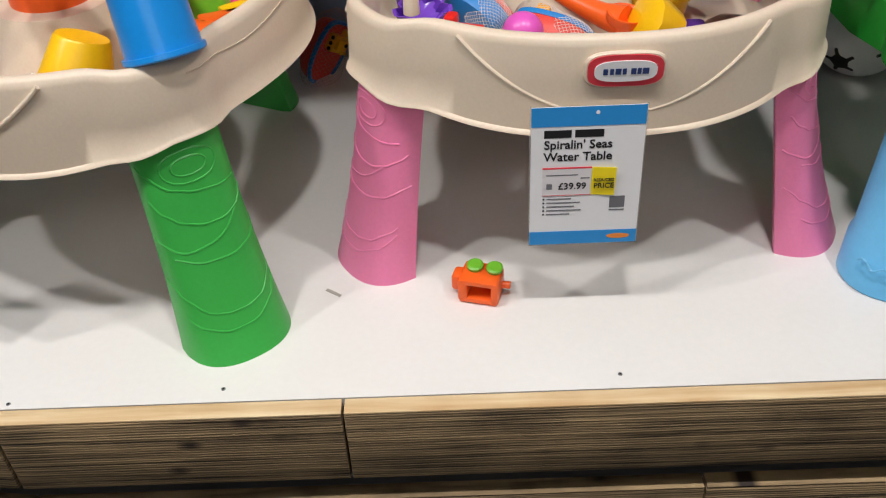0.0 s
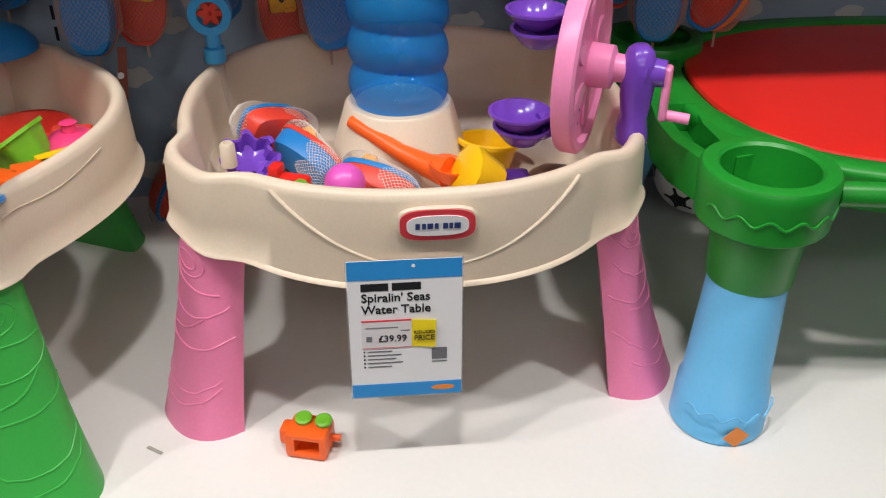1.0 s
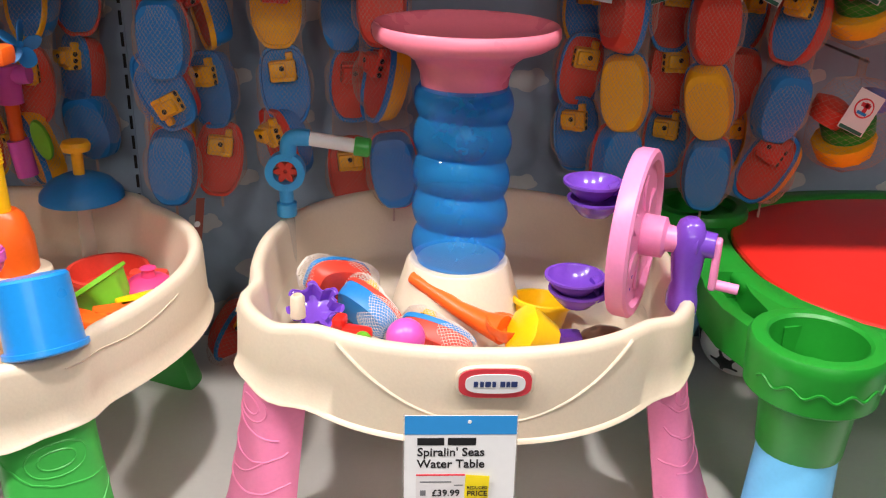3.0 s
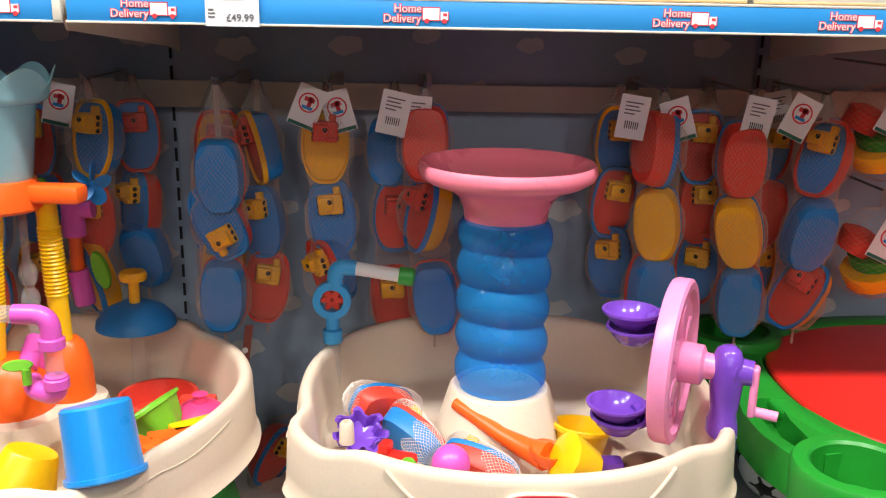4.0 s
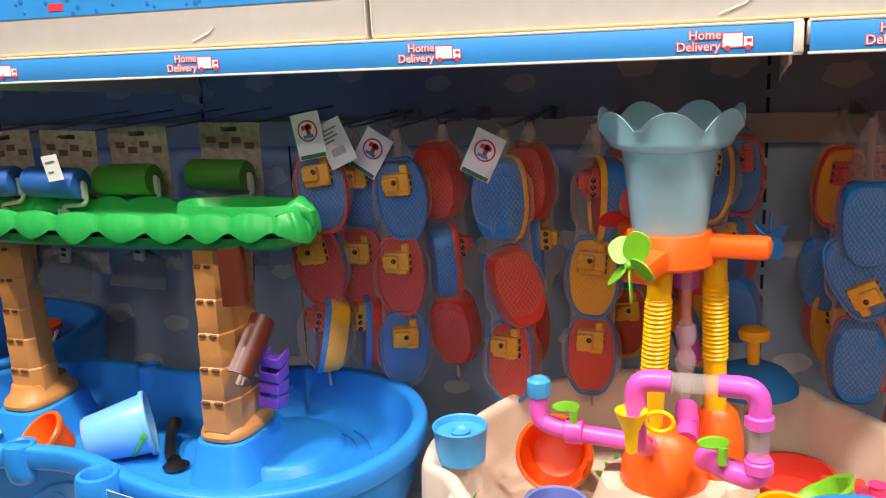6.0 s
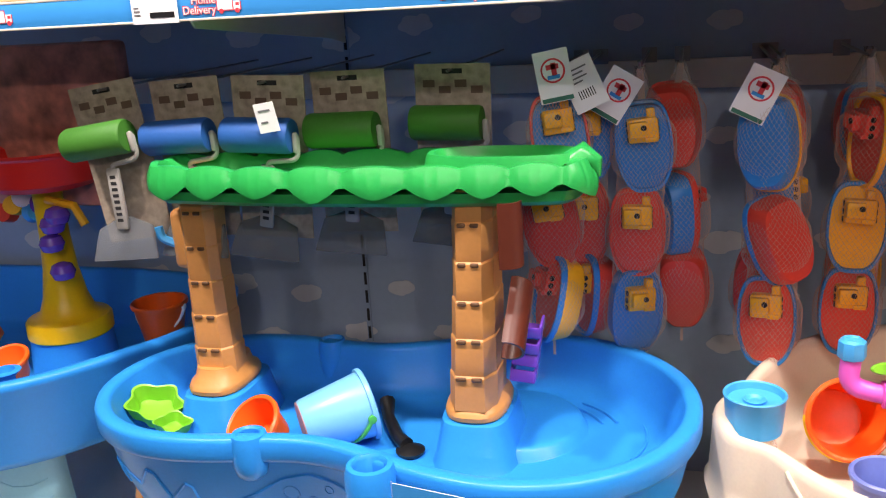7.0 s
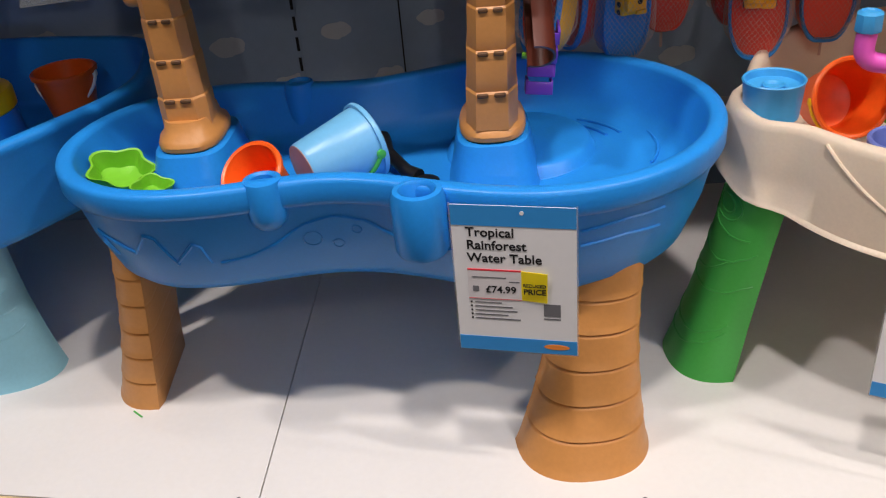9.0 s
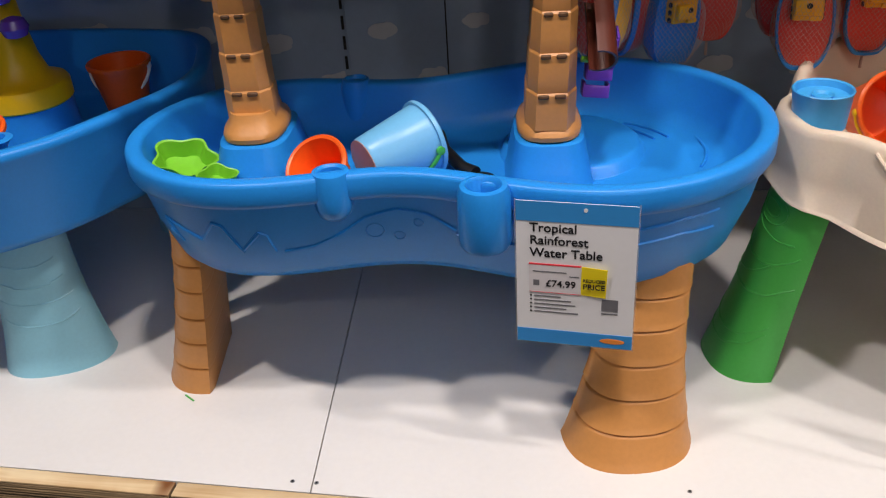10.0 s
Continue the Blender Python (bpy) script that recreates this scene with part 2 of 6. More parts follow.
def bend(points, radius=0.03, steps=6):
    """A path with its corners rounded."""
    pts = [Vector(p) for p in points]
    out = [pts[0]]
    for a, b, c in zip(pts, pts[1:], pts[2:]):
        u, v = (a - b), (c - b)
        k = min(radius, u.length * 0.48, v.length * 0.48)
        p, q = b + u.normalized() * k, b + v.normalized() * k
        for i in range(steps + 1):
            s = i / steps
            out.append(p * (1 - s) ** 2 + b * 2 * s * (1 - s) + q * s * s)
    return out + [pts[-1]]


def block(sx, sy, sz, at=(0, 0, 0), bevel=0.003, seg=2):
    bm = bmesh.new()
    bmesh.ops.create_cube(bm, size=1)
    bmesh.ops.scale(bm, vec=(sx, sy, sz), verts=bm.verts)
    if bevel:
        bmesh.ops.bevel(bm, geom=bm.edges[:], offset=bevel, segments=seg, affect="EDGES", profile=0.5)
    bmesh.ops.translate(bm, vec=at, verts=bm.verts)
    return bm


def slab(outline, z0, z1, bevel=0.0):
    """An upright prism over a plan outline with eased edges."""
    n = len(outline)
    c = Vector((sum(p[0] for p in outline) / n, sum(p[1] for p in outline) / n))
    def ring(inset, z):
        return [(*(c + (Vector(p) - c) * (1 - inset / max(0.001, (Vector(p) - c).length))), z) for p in outline]
    if bevel:
        return loft([ring(bevel, z0), ring(0, z0 + bevel), ring(0, z1 - bevel), ring(bevel, z1)])
    return loft([ring(0, z0), ring(0, z1)])


def moved(bm, m):
    bm.transform(m)
    return bm


def merged(*bms):
    out = bmesh.new()
    for b in bms:
        me = bpy.data.meshes.new("tmp")
        b.to_mesh(me)
        b.free()
        out.from_mesh(me)
        bpy.data.meshes.remove(me)
    return out


def oval(rx, ry, n=48, e=2.0):
    out = []
    for i in range(n):
        a = 2 * math.pi * i / n
        c, s = math.cos(a), math.sin(a)
        out.append((rx * math.copysign(abs(c) ** (2 / e), c), ry * math.copysign(abs(s) ** (2 / e), s)))
    return out


def lettering(words, size, material, parent, m, name="lettering", bold=0.0, align="LEFT"):
    cu = bpy.data.curves.new("tmp", "FONT")
    cu.body, cu.size, cu.extrude, cu.offset, cu.align_x = words, size, 0.0003, bold, align
    cu.resolution_u = 3
    tmp = bpy.data.objects.new("tmp", cu)
    scene.collection.objects.link(tmp)
    dg = bpy.context.evaluated_depsgraph_get()
    me = bpy.data.meshes.new_from_object(tmp.evaluated_get(dg))
    bpy.data.objects.remove(tmp)
    me.materials.clear()
    me.materials.append(material)
    me.name = name
    ob = linked(name, me, parent)
    ob.matrix_basis = m
    return ob


UPRIGHT = pose(0, 0, 0, 90, 0, 0)   # text and flat plans stood up to face the aisle


# ---- the setting ----
FARWALL = surface("unseen_wall_grey", "#5f5b56", 0.6, 0.1, 40, 0.1)
WALL_Y, SHELF_Y, SHELF_Z = 1.89, 1.21, 1.055
wall = tagged(part("wall_back", block(9.0, 0.06, 3.75, (-0.6, WALL_Y + 0.03, 1.45), 0), WALLBLUE), "blue-grey display back panel printed with pale clouds", "wall", kind="structure")
# Unseen room shell, added to bounce light; walls and floor kept dark.
for nm, bm, mt, lb, ct in (
        ("wall_front", block(9.0, 0.1, 3.75, (-0.6, -6.6, 1.45), 0), FARWALL, "unseen plain grey wall closing off the shop aisle", "wall"),
        ("wall_west", block(0.1, 8.4, 3.75, (-5.15, -2.35, 1.45), 0), FARWALL, "unseen plain grey wall closing an aisle end", "wall"),
        ("wall_east", block(0.1, 8.4, 3.75, (3.95, -2.35, 1.45), 0), FARWALL, "unseen plain grey wall closing an aisle end", "wall"),
        ("floor", block(9.0, 8.6, 0.1, (-0.6, -2.38, -0.46), 0), VINYL, "unseen dark grey vinyl floor of the shop aisle", "floor"),
        ("ceiling", block(9.0, 8.6, 0.1, (-0.6, -2.38, 3.32), 0), CEIL, "unseen white tiled shop ceiling with lamps", "ceiling")):
    tagged(part(nm, bm, mt), lb, ct, kind="structure")


def cloud(x, z, s, seed):
    rnd = random.Random(seed)
    pts = []
    for i in range(40):
        a = 2 * math.pi * i / 40
        k = 1 + 0.16 * abs(math.sin(a * 2.5 + seed)) + 0.05 * math.sin(a * 5 + seed)
        pts.append((s * k * math.cos(a), s * 0.55 * k * math.sin(a) + (0.1 * s if math.cos(a) > 0.2 else 0)))
    bm = moved(slab(pts, 0, 0.0012), pose(x, WALL_Y - 0.0004, z, 90, 0, 0))
    part("printed_cloud", bm, CLOUD, wall)


k = 0
for row in range(9):
    for colm in range(22):
        k += 1
        cloud(-3.3 + colm * 0.21 + (row % 2) * 0.105 + 0.02 * math.sin(k * 2.3), 0.06 + row * 0.118 + 0.018 * math.sin(k * 1.7), 0.034 + 0.007 * math.sin(k * 0.9), k)

rail = tagged(part("wall_rail", block(5.6, 0.014, 0.058, (-0.9, WALL_Y - 0.008, 0.89), 0.003), RAILC), "pale painted steel rail across the back panel", "rail", kind="structure")
for ux in (-3.1, -1.80, -0.51, 0.78, 2.07):
    up = tagged(part("slotted_upright", block(0.012, 0.004, 1.5, (ux, WALL_Y - 0.003, 0.52), 0), WALLBLUE), "slotted steel upright set in the back panel", "upright", "display uprights", "structure")
    for i in range(28):
        part("slot", block(0.006, 0.003, 0.03, (ux, WALL_Y - 0.0055, -0.1 + i * 0.045), 0), DARK, up)
tagged(part("panel_joint", block(0.003, 0.003, 0.9, (-1.575, WALL_Y - 0.002, 0.45), 0), DARK), "thin dark joint between two back panels", "joint", kind="structure")

# platform: one white board deck, its front running at a slight angle left of the bay joint
BENDX, EDGE_R, EDGE_L, SLOPE = -0.7, 0.805, 0.805, -0.121


def edge_y(x):
    return EDGE_R if x > BENDX else EDGE_L + (x - BENDX) * SLOPE


plan_r = [(BENDX, edge_y(BENDX)), (3.2, EDGE_R), (3.2, 1.888), (BENDX, 1.888)]
JOINTX = -1.762
plan_m = [(JOINTX + 0.0012, edge_y(JOINTX)), (BENDX, edge_y(BENDX)), (BENDX, 1.888), (JOINTX + 0.0012, 1.888)]
plan_l = [(-4.4, edge_y(-4.4)), (JOINTX - 0.0012, edge_y(JOINTX)), (JOINTX - 0.0012, 1.888), (-4.4, 1.888)]
for pl in (plan_r, plan_m, plan_l):
    tagged(part("platform_board", slab(pl, -0.018, 0.0), BOARD), "white laminated board deck of the display platform", "platform", kind="structure")
tagged(part("platform_base", block(7.6, 0.9, 0.38, (-0.6, 1.43, -0.21), 0), DARK), "dark base under the display platform", "platform", kind="structure")
tagged(part("plinth", block(7.6, 0.02, 0.4, (-0.6, 0.905, -0.21), 0), surface("grey_plinth", "#9a9ca2", 0.5, 0.1, 40, 0.05)), "grey plinth behind the timber cladding", "plinth", kind="structure")


def plank(x0, x1, z0, z1, proud, sawn=True):
    """One weathered cladding plank with a fresh-sawn top edge."""
    a, b = Vector((x0, edge_y(x0) - 0.001, 0)), Vector((x1, edge_y(x1) - 0.001, 0))
    d = b - a
    mid, ang, ln = (a + b) / 2, math.degrees(math.atan2(d.y, d.x)), d.length - 0.003
    ob = thing("cladding_plank", "weathered grey-brown timber plank edging the display platform", "plank", (mid.x, mid.y, 0), ang, "timber cladding", "structure")
    part("face", block(ln, 0.03, z1 - z0 - 0.004, (0, -0.0155 - proud, (z0 + z1) / 2 - 0.002), 0.0025), OLDWOOD, ob)
    part("sawn_edge", block(ln - 0.001, 0.028, 0.004, (0, -0.0155 - proud, z1 - 0.0015), 0.001), NEWWOOD if sawn else OLDWOOD, ob, "pale sawn pine top edge" if sawn else "")


for x0, x1 in ((-0.195, 1.4), (1.4, 3.1), (-0.7, -0.195), (-1.975, -0.7), (-3.2, -1.975)):
    plank(x0, x1, -0.147, 0.0, 0.0)
for x0, x1 in ((0.35, 1.9), (-0.7, 0.35), (-1.6, -0.7), (-2.9, -1.6)):
    plank(x0, x1, -0.345, -0.2, 0.0, False)
for sx, sy in ((-0.374, 0.83), (0.209, 0.832), (-0.687, 0.815), (0.75, 0.83), (-1.794, 0.957), (-1.756, 0.953), (1.25, 0.83), (-1.2, 0.93)):
    s = thing("deck_screw", "small countersunk steel screw in the white deck", "screw", (sx, sy, 0.0), 0, "deck screws")
    part("head", lathe([(0.0034, 0.0), (0.0034, 0.0006), (0.0022, 0.0009)], 12), STEEL, s)
    part("recess", lathe([(0.0014, 0.0008), (0.0014, 0.0011)], 6), DARK, s)

# shelf above with its price strip
shelf = thing("shelf", "cream steel shelf with a blue price strip above the display", "shelf", (0, 0, SHELF_Z), 0, "", "structure")
for x0, x1 in ((-3.1, -1.801), (-1.797, -0.477), (-0.473, 0.818), (0.822, 2.1)):
    cx, ln = (x0 + x1) / 2, x1 - x0
    part("shelf_tray", block(ln, WALL_Y - SHELF_Y - 0.012, 0.03, (cx, (WALL_Y + SHELF_Y) / 2 + 0.002, 0.026), 0.002), SHELFC, shelf)
    strip = part("price_strip", block(ln - 0.006, 0.004, 0.037, (cx, SHELF_Y - 0.001, 0.021), 0.001), STRIPBLUE, shelf, "blue printed price strip")
    part("strip_edge", block(ln - 0.002, 0.008, 0.0035, (cx, SHELF_Y, 0.0018), 0.001), SHELFC, shelf)
    part("strip_edge", block(ln - 0.002, 0.008, 0.0035, (cx, SHELF_Y, 0.0415), 0.001), SHELFC, shelf)
    part("strip_end", block(0.012, 0.007, 0.036, (x1 - 0.006, SHELF_Y - 0.002, 0.0215), 0.001), SHELFC, shelf)
for bx in (-1.8, -0.49, 0.8):
    part("shelf_bracket", moved(loft([[(d, y, z) for y, z in ((1.884, 0.012), (1.884, -0.075), (1.80, -0.06), (1.26, -0.012), (1.24, 0.012))] for d in (-0.002, 0.002)]), pose(bx, 0, 0)), SHELFC, shelf)
HALO = surface("print_pale_pink", "#f2d0d4", 0.5, 0.02, 60, 0.03)
for tx in (-2.46, -2.08, -1.692, -1.304, -0.917, -0.535, -0.315, 0.071, 0.458, 0.70, 1.1):
    for word, dz, ox in (("Home", 0.0235, -0.0785), ("Delivery", 0.0095, -0.0935)):
        lettering(word, 0.0158, PRINTRED, shelf, Matrix.Translation((tx + ox, SHELF_Y - 0.0036, dz)) @ UPRIGHT, bold=0.0011)
        lettering(word, 0.0158, HALO, shelf, Matrix.Translation((tx + ox, SHELF_Y - 0.0042, dz)) @ UPRIGHT, bold=0.0001)
    part("van_print", merged(block(0.024, 0.0006, 0.018, (tx - 0.025, SHELF_Y - 0.0036, 0.0215), 0.0), block(0.011, 0.0006, 0.0125, (tx - 0.006, SHELF_Y - 0.0036, 0.0185), 0.0)), PAPER, shelf)
    part("van_print", merged(*[moved(lathe([(0.0035, 0), (0.0035, 0.0009)], 12), pose(tx + o, SHELF_Y - 0.0034, 0.0115, 90, 0, 0)) for o in (-0.031, -0.006)]), PRINTRED, shelf)
    part("van_print", merged(*[block(w, 0.0008, h, (tx + o, SHELF_Y - 0.0037, z), 0) for w, h, o, z in
         ((0.025, 0.0012, -0.025, 0.0305), (0.025, 0.0012, -0.025, 0.0125), (0.0012, 0.018, -0.0375, 0.0215), (0.0012, 0.018, -0.0125, 0.0215), (0.0012, 0.012, -0.0003, 0.0185), (0.011, 0.0012, -0.006, 0.0125), (0.0055, 0.004, -0.005, 0.0205))]), PRINTRED, shelf)
for px, price in ((-0.236, "£49.99"), (-1.83, "")):
    tg = thing("price_ticket", "white shelf price ticket clipped over the strip", "ticket", (px, SHELF_Y - 0.006, SHELF_Z), 0, "shelf tickets")
    part("card", block(0.076, 0.0008, 0.044, (0, 0, 0.021), 0), PAPER, tg)
    if price:
        lettering(price, 0.0145, INKGREY, tg, Matrix.Translation((-0.009, -0.0008, 0.0065)) @ UPRIGHT, bold=0.0001)
    else:
        part("price_bars", block(0.04, 0.0005, 0.008, (0.012, -0.0007, 0.011), 0), INK, tg)
    part("small_print", merged(*[block(w, 0.0005, 0.0022, (-0.034 + w / 2, -0.0007, z), 0) for w, z in ((0.05, 0.037), (0.008, 0.022), (0.01, 0.017), (0.01, 0.012))]), INKGREY, tg)


def carton(x0, x1, depth, h, blue):
    ob = thing("carton", "large white cardboard carton with blue print standing on the shelf" if blue else "large plain white cardboard carton standing on the shelf", "box", ((x0 + x1) / 2, 1.225, SHELF_Z + 0.0435), 0, "stock cartons")
    w = x1 - x0 - 0.006
    part("body", block(w, depth, h, (0, depth / 2, h / 2), 0.004), CARTON, ob)
    part("kraft_edge", block(w - 0.004, 0.003, 0.004, (0, -0.0008, 0.0025), 0.001), CARTONKRAFT, ob)
    for sgn in (-1, 1):
        part("worn_edge", block(0.003, 0.003, h - 0.01, (sgn * (w / 2 - 0.002), -0.0006, h / 2), 0.001), SHELFC, ob)
    if blue:
        part("printed_panel", block(w - 0.085, 0.0012, h - 0.06, (0.0, -0.0006, h / 2 + 0.03), 0), CARTONBLUE, ob, "glossy blue printed panel")
        rnd = random.Random(int(x0 * 100))
        tagged(part("print_flecks", merged(*[moved(lathe([(rnd.uniform(0.003, 0.006), 0), (0.0025, 0.0008)], 8), pose(rnd.uniform(-w / 2 + 0.06, w / 2 - 0.06), -0.0011, rnd.uniform(0.062, 0.16), 90, 0, 0)) for _ in range(110)]), surface("print_deep_blue", "#1668b4", 0.45, 0.04, 40, 0.1), ob), kind="stuff")
        part("print_block", block(0.03, 0.0012, 0.012, (-0.16, -0.0012, 0.075), 0), PRINTRED, ob)
    part("tape_crease", tube([(w * 0.12, -0.001, 0.01), (w * 0.16, -0.0014, 0.022), (w * 0.17, -0.001, 0.03)], 0.0012, 6), SHELFC, ob)


for x0, x1, blue in ((-2.62, -1.84, True), (-1.84, -1.06, True), (-1.06, -0.279, True), (-0.279, 0.51, False), (0.51, 1.3, False)):
    carton(x0, x1, 0.5, 0.5, blue)
# The added far lamps get the same housings as the ceiling spots.
for lx, ly, watts in LAMPS + FAR_FILLS:
    sp = thing("ceiling_spot", "white round housing of an unseen ceiling lamp", "lamp", (lx, ly, LAMP_Z), 0, "ceiling spots")
    part("housing", lathe([(0.085, 0.01), (0.1, 0.01), (0.1, 0.12), (0.09, 0.12), (0.085, 0.02)], 28), WHITEP, sp)


# ---- water tables ----
def d_leg(parent, foot, top, height, facing, w0, w1, material, lines=(), groove=None, d0=None, d1=None, name="leg", medallion=False):
    """A moulded leg with a rounded outer shell and a flat inner face. facing: degrees to which the round side looks."""
    d0, d1 = d0 or w0, d1 or w1
    f = radians(facing)
    out, side = Vector((math.cos(f), math.sin(f), 0)), Vector((-math.sin(f), math.cos(f), 0))

    def ring(s, grow=0.0):
        flare = (1 - s) ** 2.2
        w, d = w1 + (w0 - w1) * flare + grow, d1 + (d0 - d1) * flare + grow
        c = Vector((*foot, 0)).lerp(Vector((*top, height)), s)
        pts = []
        for i in range(25):
            a = -math.pi / 2 + math.pi * i / 24
            pts.append(c + out * (d * abs(math.cos(a)) ** 0.8) + side * (w * math.copysign(abs(math.sin(a)) ** 0.85, math.sin(a))))
        pts.append(c + side * (w * 0.8) - out * 0.006)
        pts.append(c - side * (w * 0.8) - out * 0.006)
        return pts
    levels = []
    n = 110 if groove else 34
    for i in range(n + 1):
        s = i / n
        g = 0.0
        if groove:
            ph = (s * groove) % 1.0
            g = -0.0032 if ph > 0.94 else (0.0016 * (1 - ph / 0.2) if ph < 0.2 else 0.0)
        levels.append(ring(s, g))
    leg = part(name, loft(levels), material, parent, sharp=50)
    for s0, s1, a0, a1, dip in lines:
        pts = []
        for i in range(15):
            u = i / 14
            s, a = s0 + (s1 - s0) * u - dip * math.sin(math.pi * u), radians(a0 + (a1 - a0) * u)
            r = ring(s, -0.0006)
            k = min(24, max(0, round((a + math.pi / 2) / math.pi * 24)))
            pts.append(r[k])
        part("moulded_line", tube(pts, 0.0021, 6), material, leg)
    if medallion:
        for rad in (1.0, 0.55):
            pts = []
            for i in range(21):
                u = 2 * math.pi * i / 20
                r_ = ring(0.84 + 0.068 * rad * math.sin(u), -0.0006)
                k = 12 + 4.6 * rad * math.cos(u)
                lo = int(k)
                pts.append(r_[lo].lerp(r_[lo + 1], k - lo))
            part("moulded_ring", tube(pts, 0.002, 6), material, leg)
    return leg


VINE = ((0.86, 0.72, -75, 60, 0.05), (0.72, 0.66, -70, 75, 0.1), (0.55, 0.60, -80, 40, 0.08), (0.47, 0.5, -50, 80, 0.05), (0.36, 0.30, -80, 70, 0.12), (0.2, 0.26, -60, 70, 0.09))
LEG_A = (212.5, 330, 91)


def table_r(a, lobes=True):
    c, s = abs(math.cos(a)), abs(math.sin(a))
    e = 2.25
    r = ((c / (0.374 if math.cos(a) < 0 else 0.354)) ** e + (s / 0.345) ** e) ** (-1 / e)
    if lobes:
        for g, amp in zip(LEG_A, (0.036, 0.024, 0.024)):
            d = (a - radians(g) + math.pi) % (2 * math.pi) - math.pi
            r += amp / (1 + math.exp((abs(d) - 0.2) * 38))
    return r


Z_RIM = 0.4525


def low_z(a):
    d = abs((a - radians(270.5) + math.pi) % (2 * math.pi) - math.pi)
    u = min(1.0, d / radians(58))
    return 0.300 + 0.031 * u ** 3


def rim_z(a):
    z = Z_RIM + 0.006 * math.sin(a)
    for g in LEG_A[:2]:
        d = (a - radians(g) + math.pi) % (2 * math.pi) - math.pi
        z -= 0.006 / (1 + math.exp((abs(d) - 0.15) * 40))
    return z


def cream_table(name, label, at, turn, legmat, angles, reach):
    """An oval cream basin with four lobes over its legs."""
    ob = thing(name, label, "water table", at, turn, "water tables")
    n = 160
    angs = [2 * math.pi * i / n for i in range(n)]

    def ring(off, zf, lobes=True):
        return [((table_r(a, lobes) + off) * math.cos(a), (table_r(a, lobes) + off) * math.sin(a), zf(a)) for a in angs]
    rings = [ring(-0.07, lambda a: 0.307), ring(-0.05, lambda a: 0.312), ring(-0.038, lambda a: 0.345), ring(-0.01, lambda a: 0.348), ring(-0.006, lambda a: low_z(a)), ring(0.006, lambda a: low_z(a) - 0.001), ring(0.0105, lambda a: low_z(a) + 0.002), ring(0.0085, lambda a: low_z(a) + 0.006),
             ring(0.0045, lambda a: low_z(a) + 0.008), ring(0.002, lambda a: 0.37), ring(-0.001, lambda a: rim_z(a) - 0.014), ring(-0.004, lambda a: rim_z(a) - 0.005), ring(-0.010, lambda a: rim_z(a)),
             ring(-0.018, lambda a: rim_z(a)), ring(-0.024, lambda a: rim_z(a) - 0.005), ring(-0.027, lambda a: rim_z(a) - 0.016),
             ring(-0.034, lambda a: 0.36, False), ring(-0.042, lambda a: 0.328, False), ring(-0.06, lambda a: 0.319, False)]
    basin = part("basin", loft(rings), CREAM, ob, sharp=60)
    # raised sweeping lines on the skirt
    pts = []
    for i in range(49):
        u = i / 24 - 1
        a = radians(270.5 + 36 * u)
        zc = low_z(radians(270)) + 0.034
        pts.append(((table_r(a) + 0.0012) * math.cos(a), (table_r(a) + 0.0012) * math.sin(a), zc + (rim_z(a) - 0.010 - zc) * abs(u) ** 2.1))
    part("moulded_line", tube(pts, 0.0032, 8), CREAM, basin)
    for a0, a1 in ((335, 372), (168, 205)):
        pts = []
        for i in range(17):
            u = i / 16
            a = radians(a0 + (a1 - a0) * u)
            pts.append(((table_r(a) + 0.001) * math.cos(a), (table_r(a) + 0.001) * math.sin(a), rim_z(a) - 0.022 - 0.014 * math.sin(math.pi * u) ** 1.2))
        part("moulded_line", tube(pts, 0.001, 8), CREAM, basin)
    for g, dd, (rr, back) in zip(angles, (0.06, 0.045, 0.055), reach):
        f = radians(g)
        d_leg(ob, ((rr - 0.022) * math.cos(f), (rr - 0.022) * math.sin(f)), ((rr - back) * math.cos(f), (rr - back) * math.sin(f)), 0.345, g, 0.086, 0.068, legmat, VINE, d0=0.086, d1=dd, medallion=True)
    return ob


A_AT, C_AT, C_TURN = (0.2, 1.355, 0), (-0.618, 1.31, 0), -26
table_a = cream_table("water_table", "cream oval water table on pink legs with blue spiral tower", A_AT, 0, PINK, (212.5, 332.5, 91), ((0.424, 0.074), (0.418, 0.086), (0.424, 0.08)))
table_c = cream_table("water_table", "cream oval water table on green legs with orange pipe tower", C_AT, C_TURN, LEGGREEN, (212.5, 330.5, 91), ((0.435, 0.092), (0.44, 0.108), (0.424, 0.08)))

part("peg", lathe([(0.012, 0.43), (0.011, 0.462), (0.008, 0.466), (0.006, 0.466), (0.005, 0.46)], 20, (-0.276, -0.203, 0)), CREAM, table_a)
# badge on the first table: plain shapes
badge = part("badge", moved(slab(oval(0.0555, 0.0275, 40, 3.4), 0, 0.008, 0.003), pose(0.01, -0.345, 0.404, 92, 0, 0)), CREAM, table_a, "raised oval maker's badge")
part("badge_ring", moved(slab(oval(0.051, 0.0235, 40, 3.4), 0, 0.0015), pose(0.01, -0.353, 0.404, 92, 0, 0)), PRINTRED, badge)
part("badge_field", moved(slab(oval(0.042, 0.0155, 40, 3.0), 0, 0.0015), pose(0.01, -0.3546, 0.404, 92, 0, 0)), PAPER, badge)
NAVY = surface("print_navy", "#26386e", 0.5, 0, 60, 0.05)
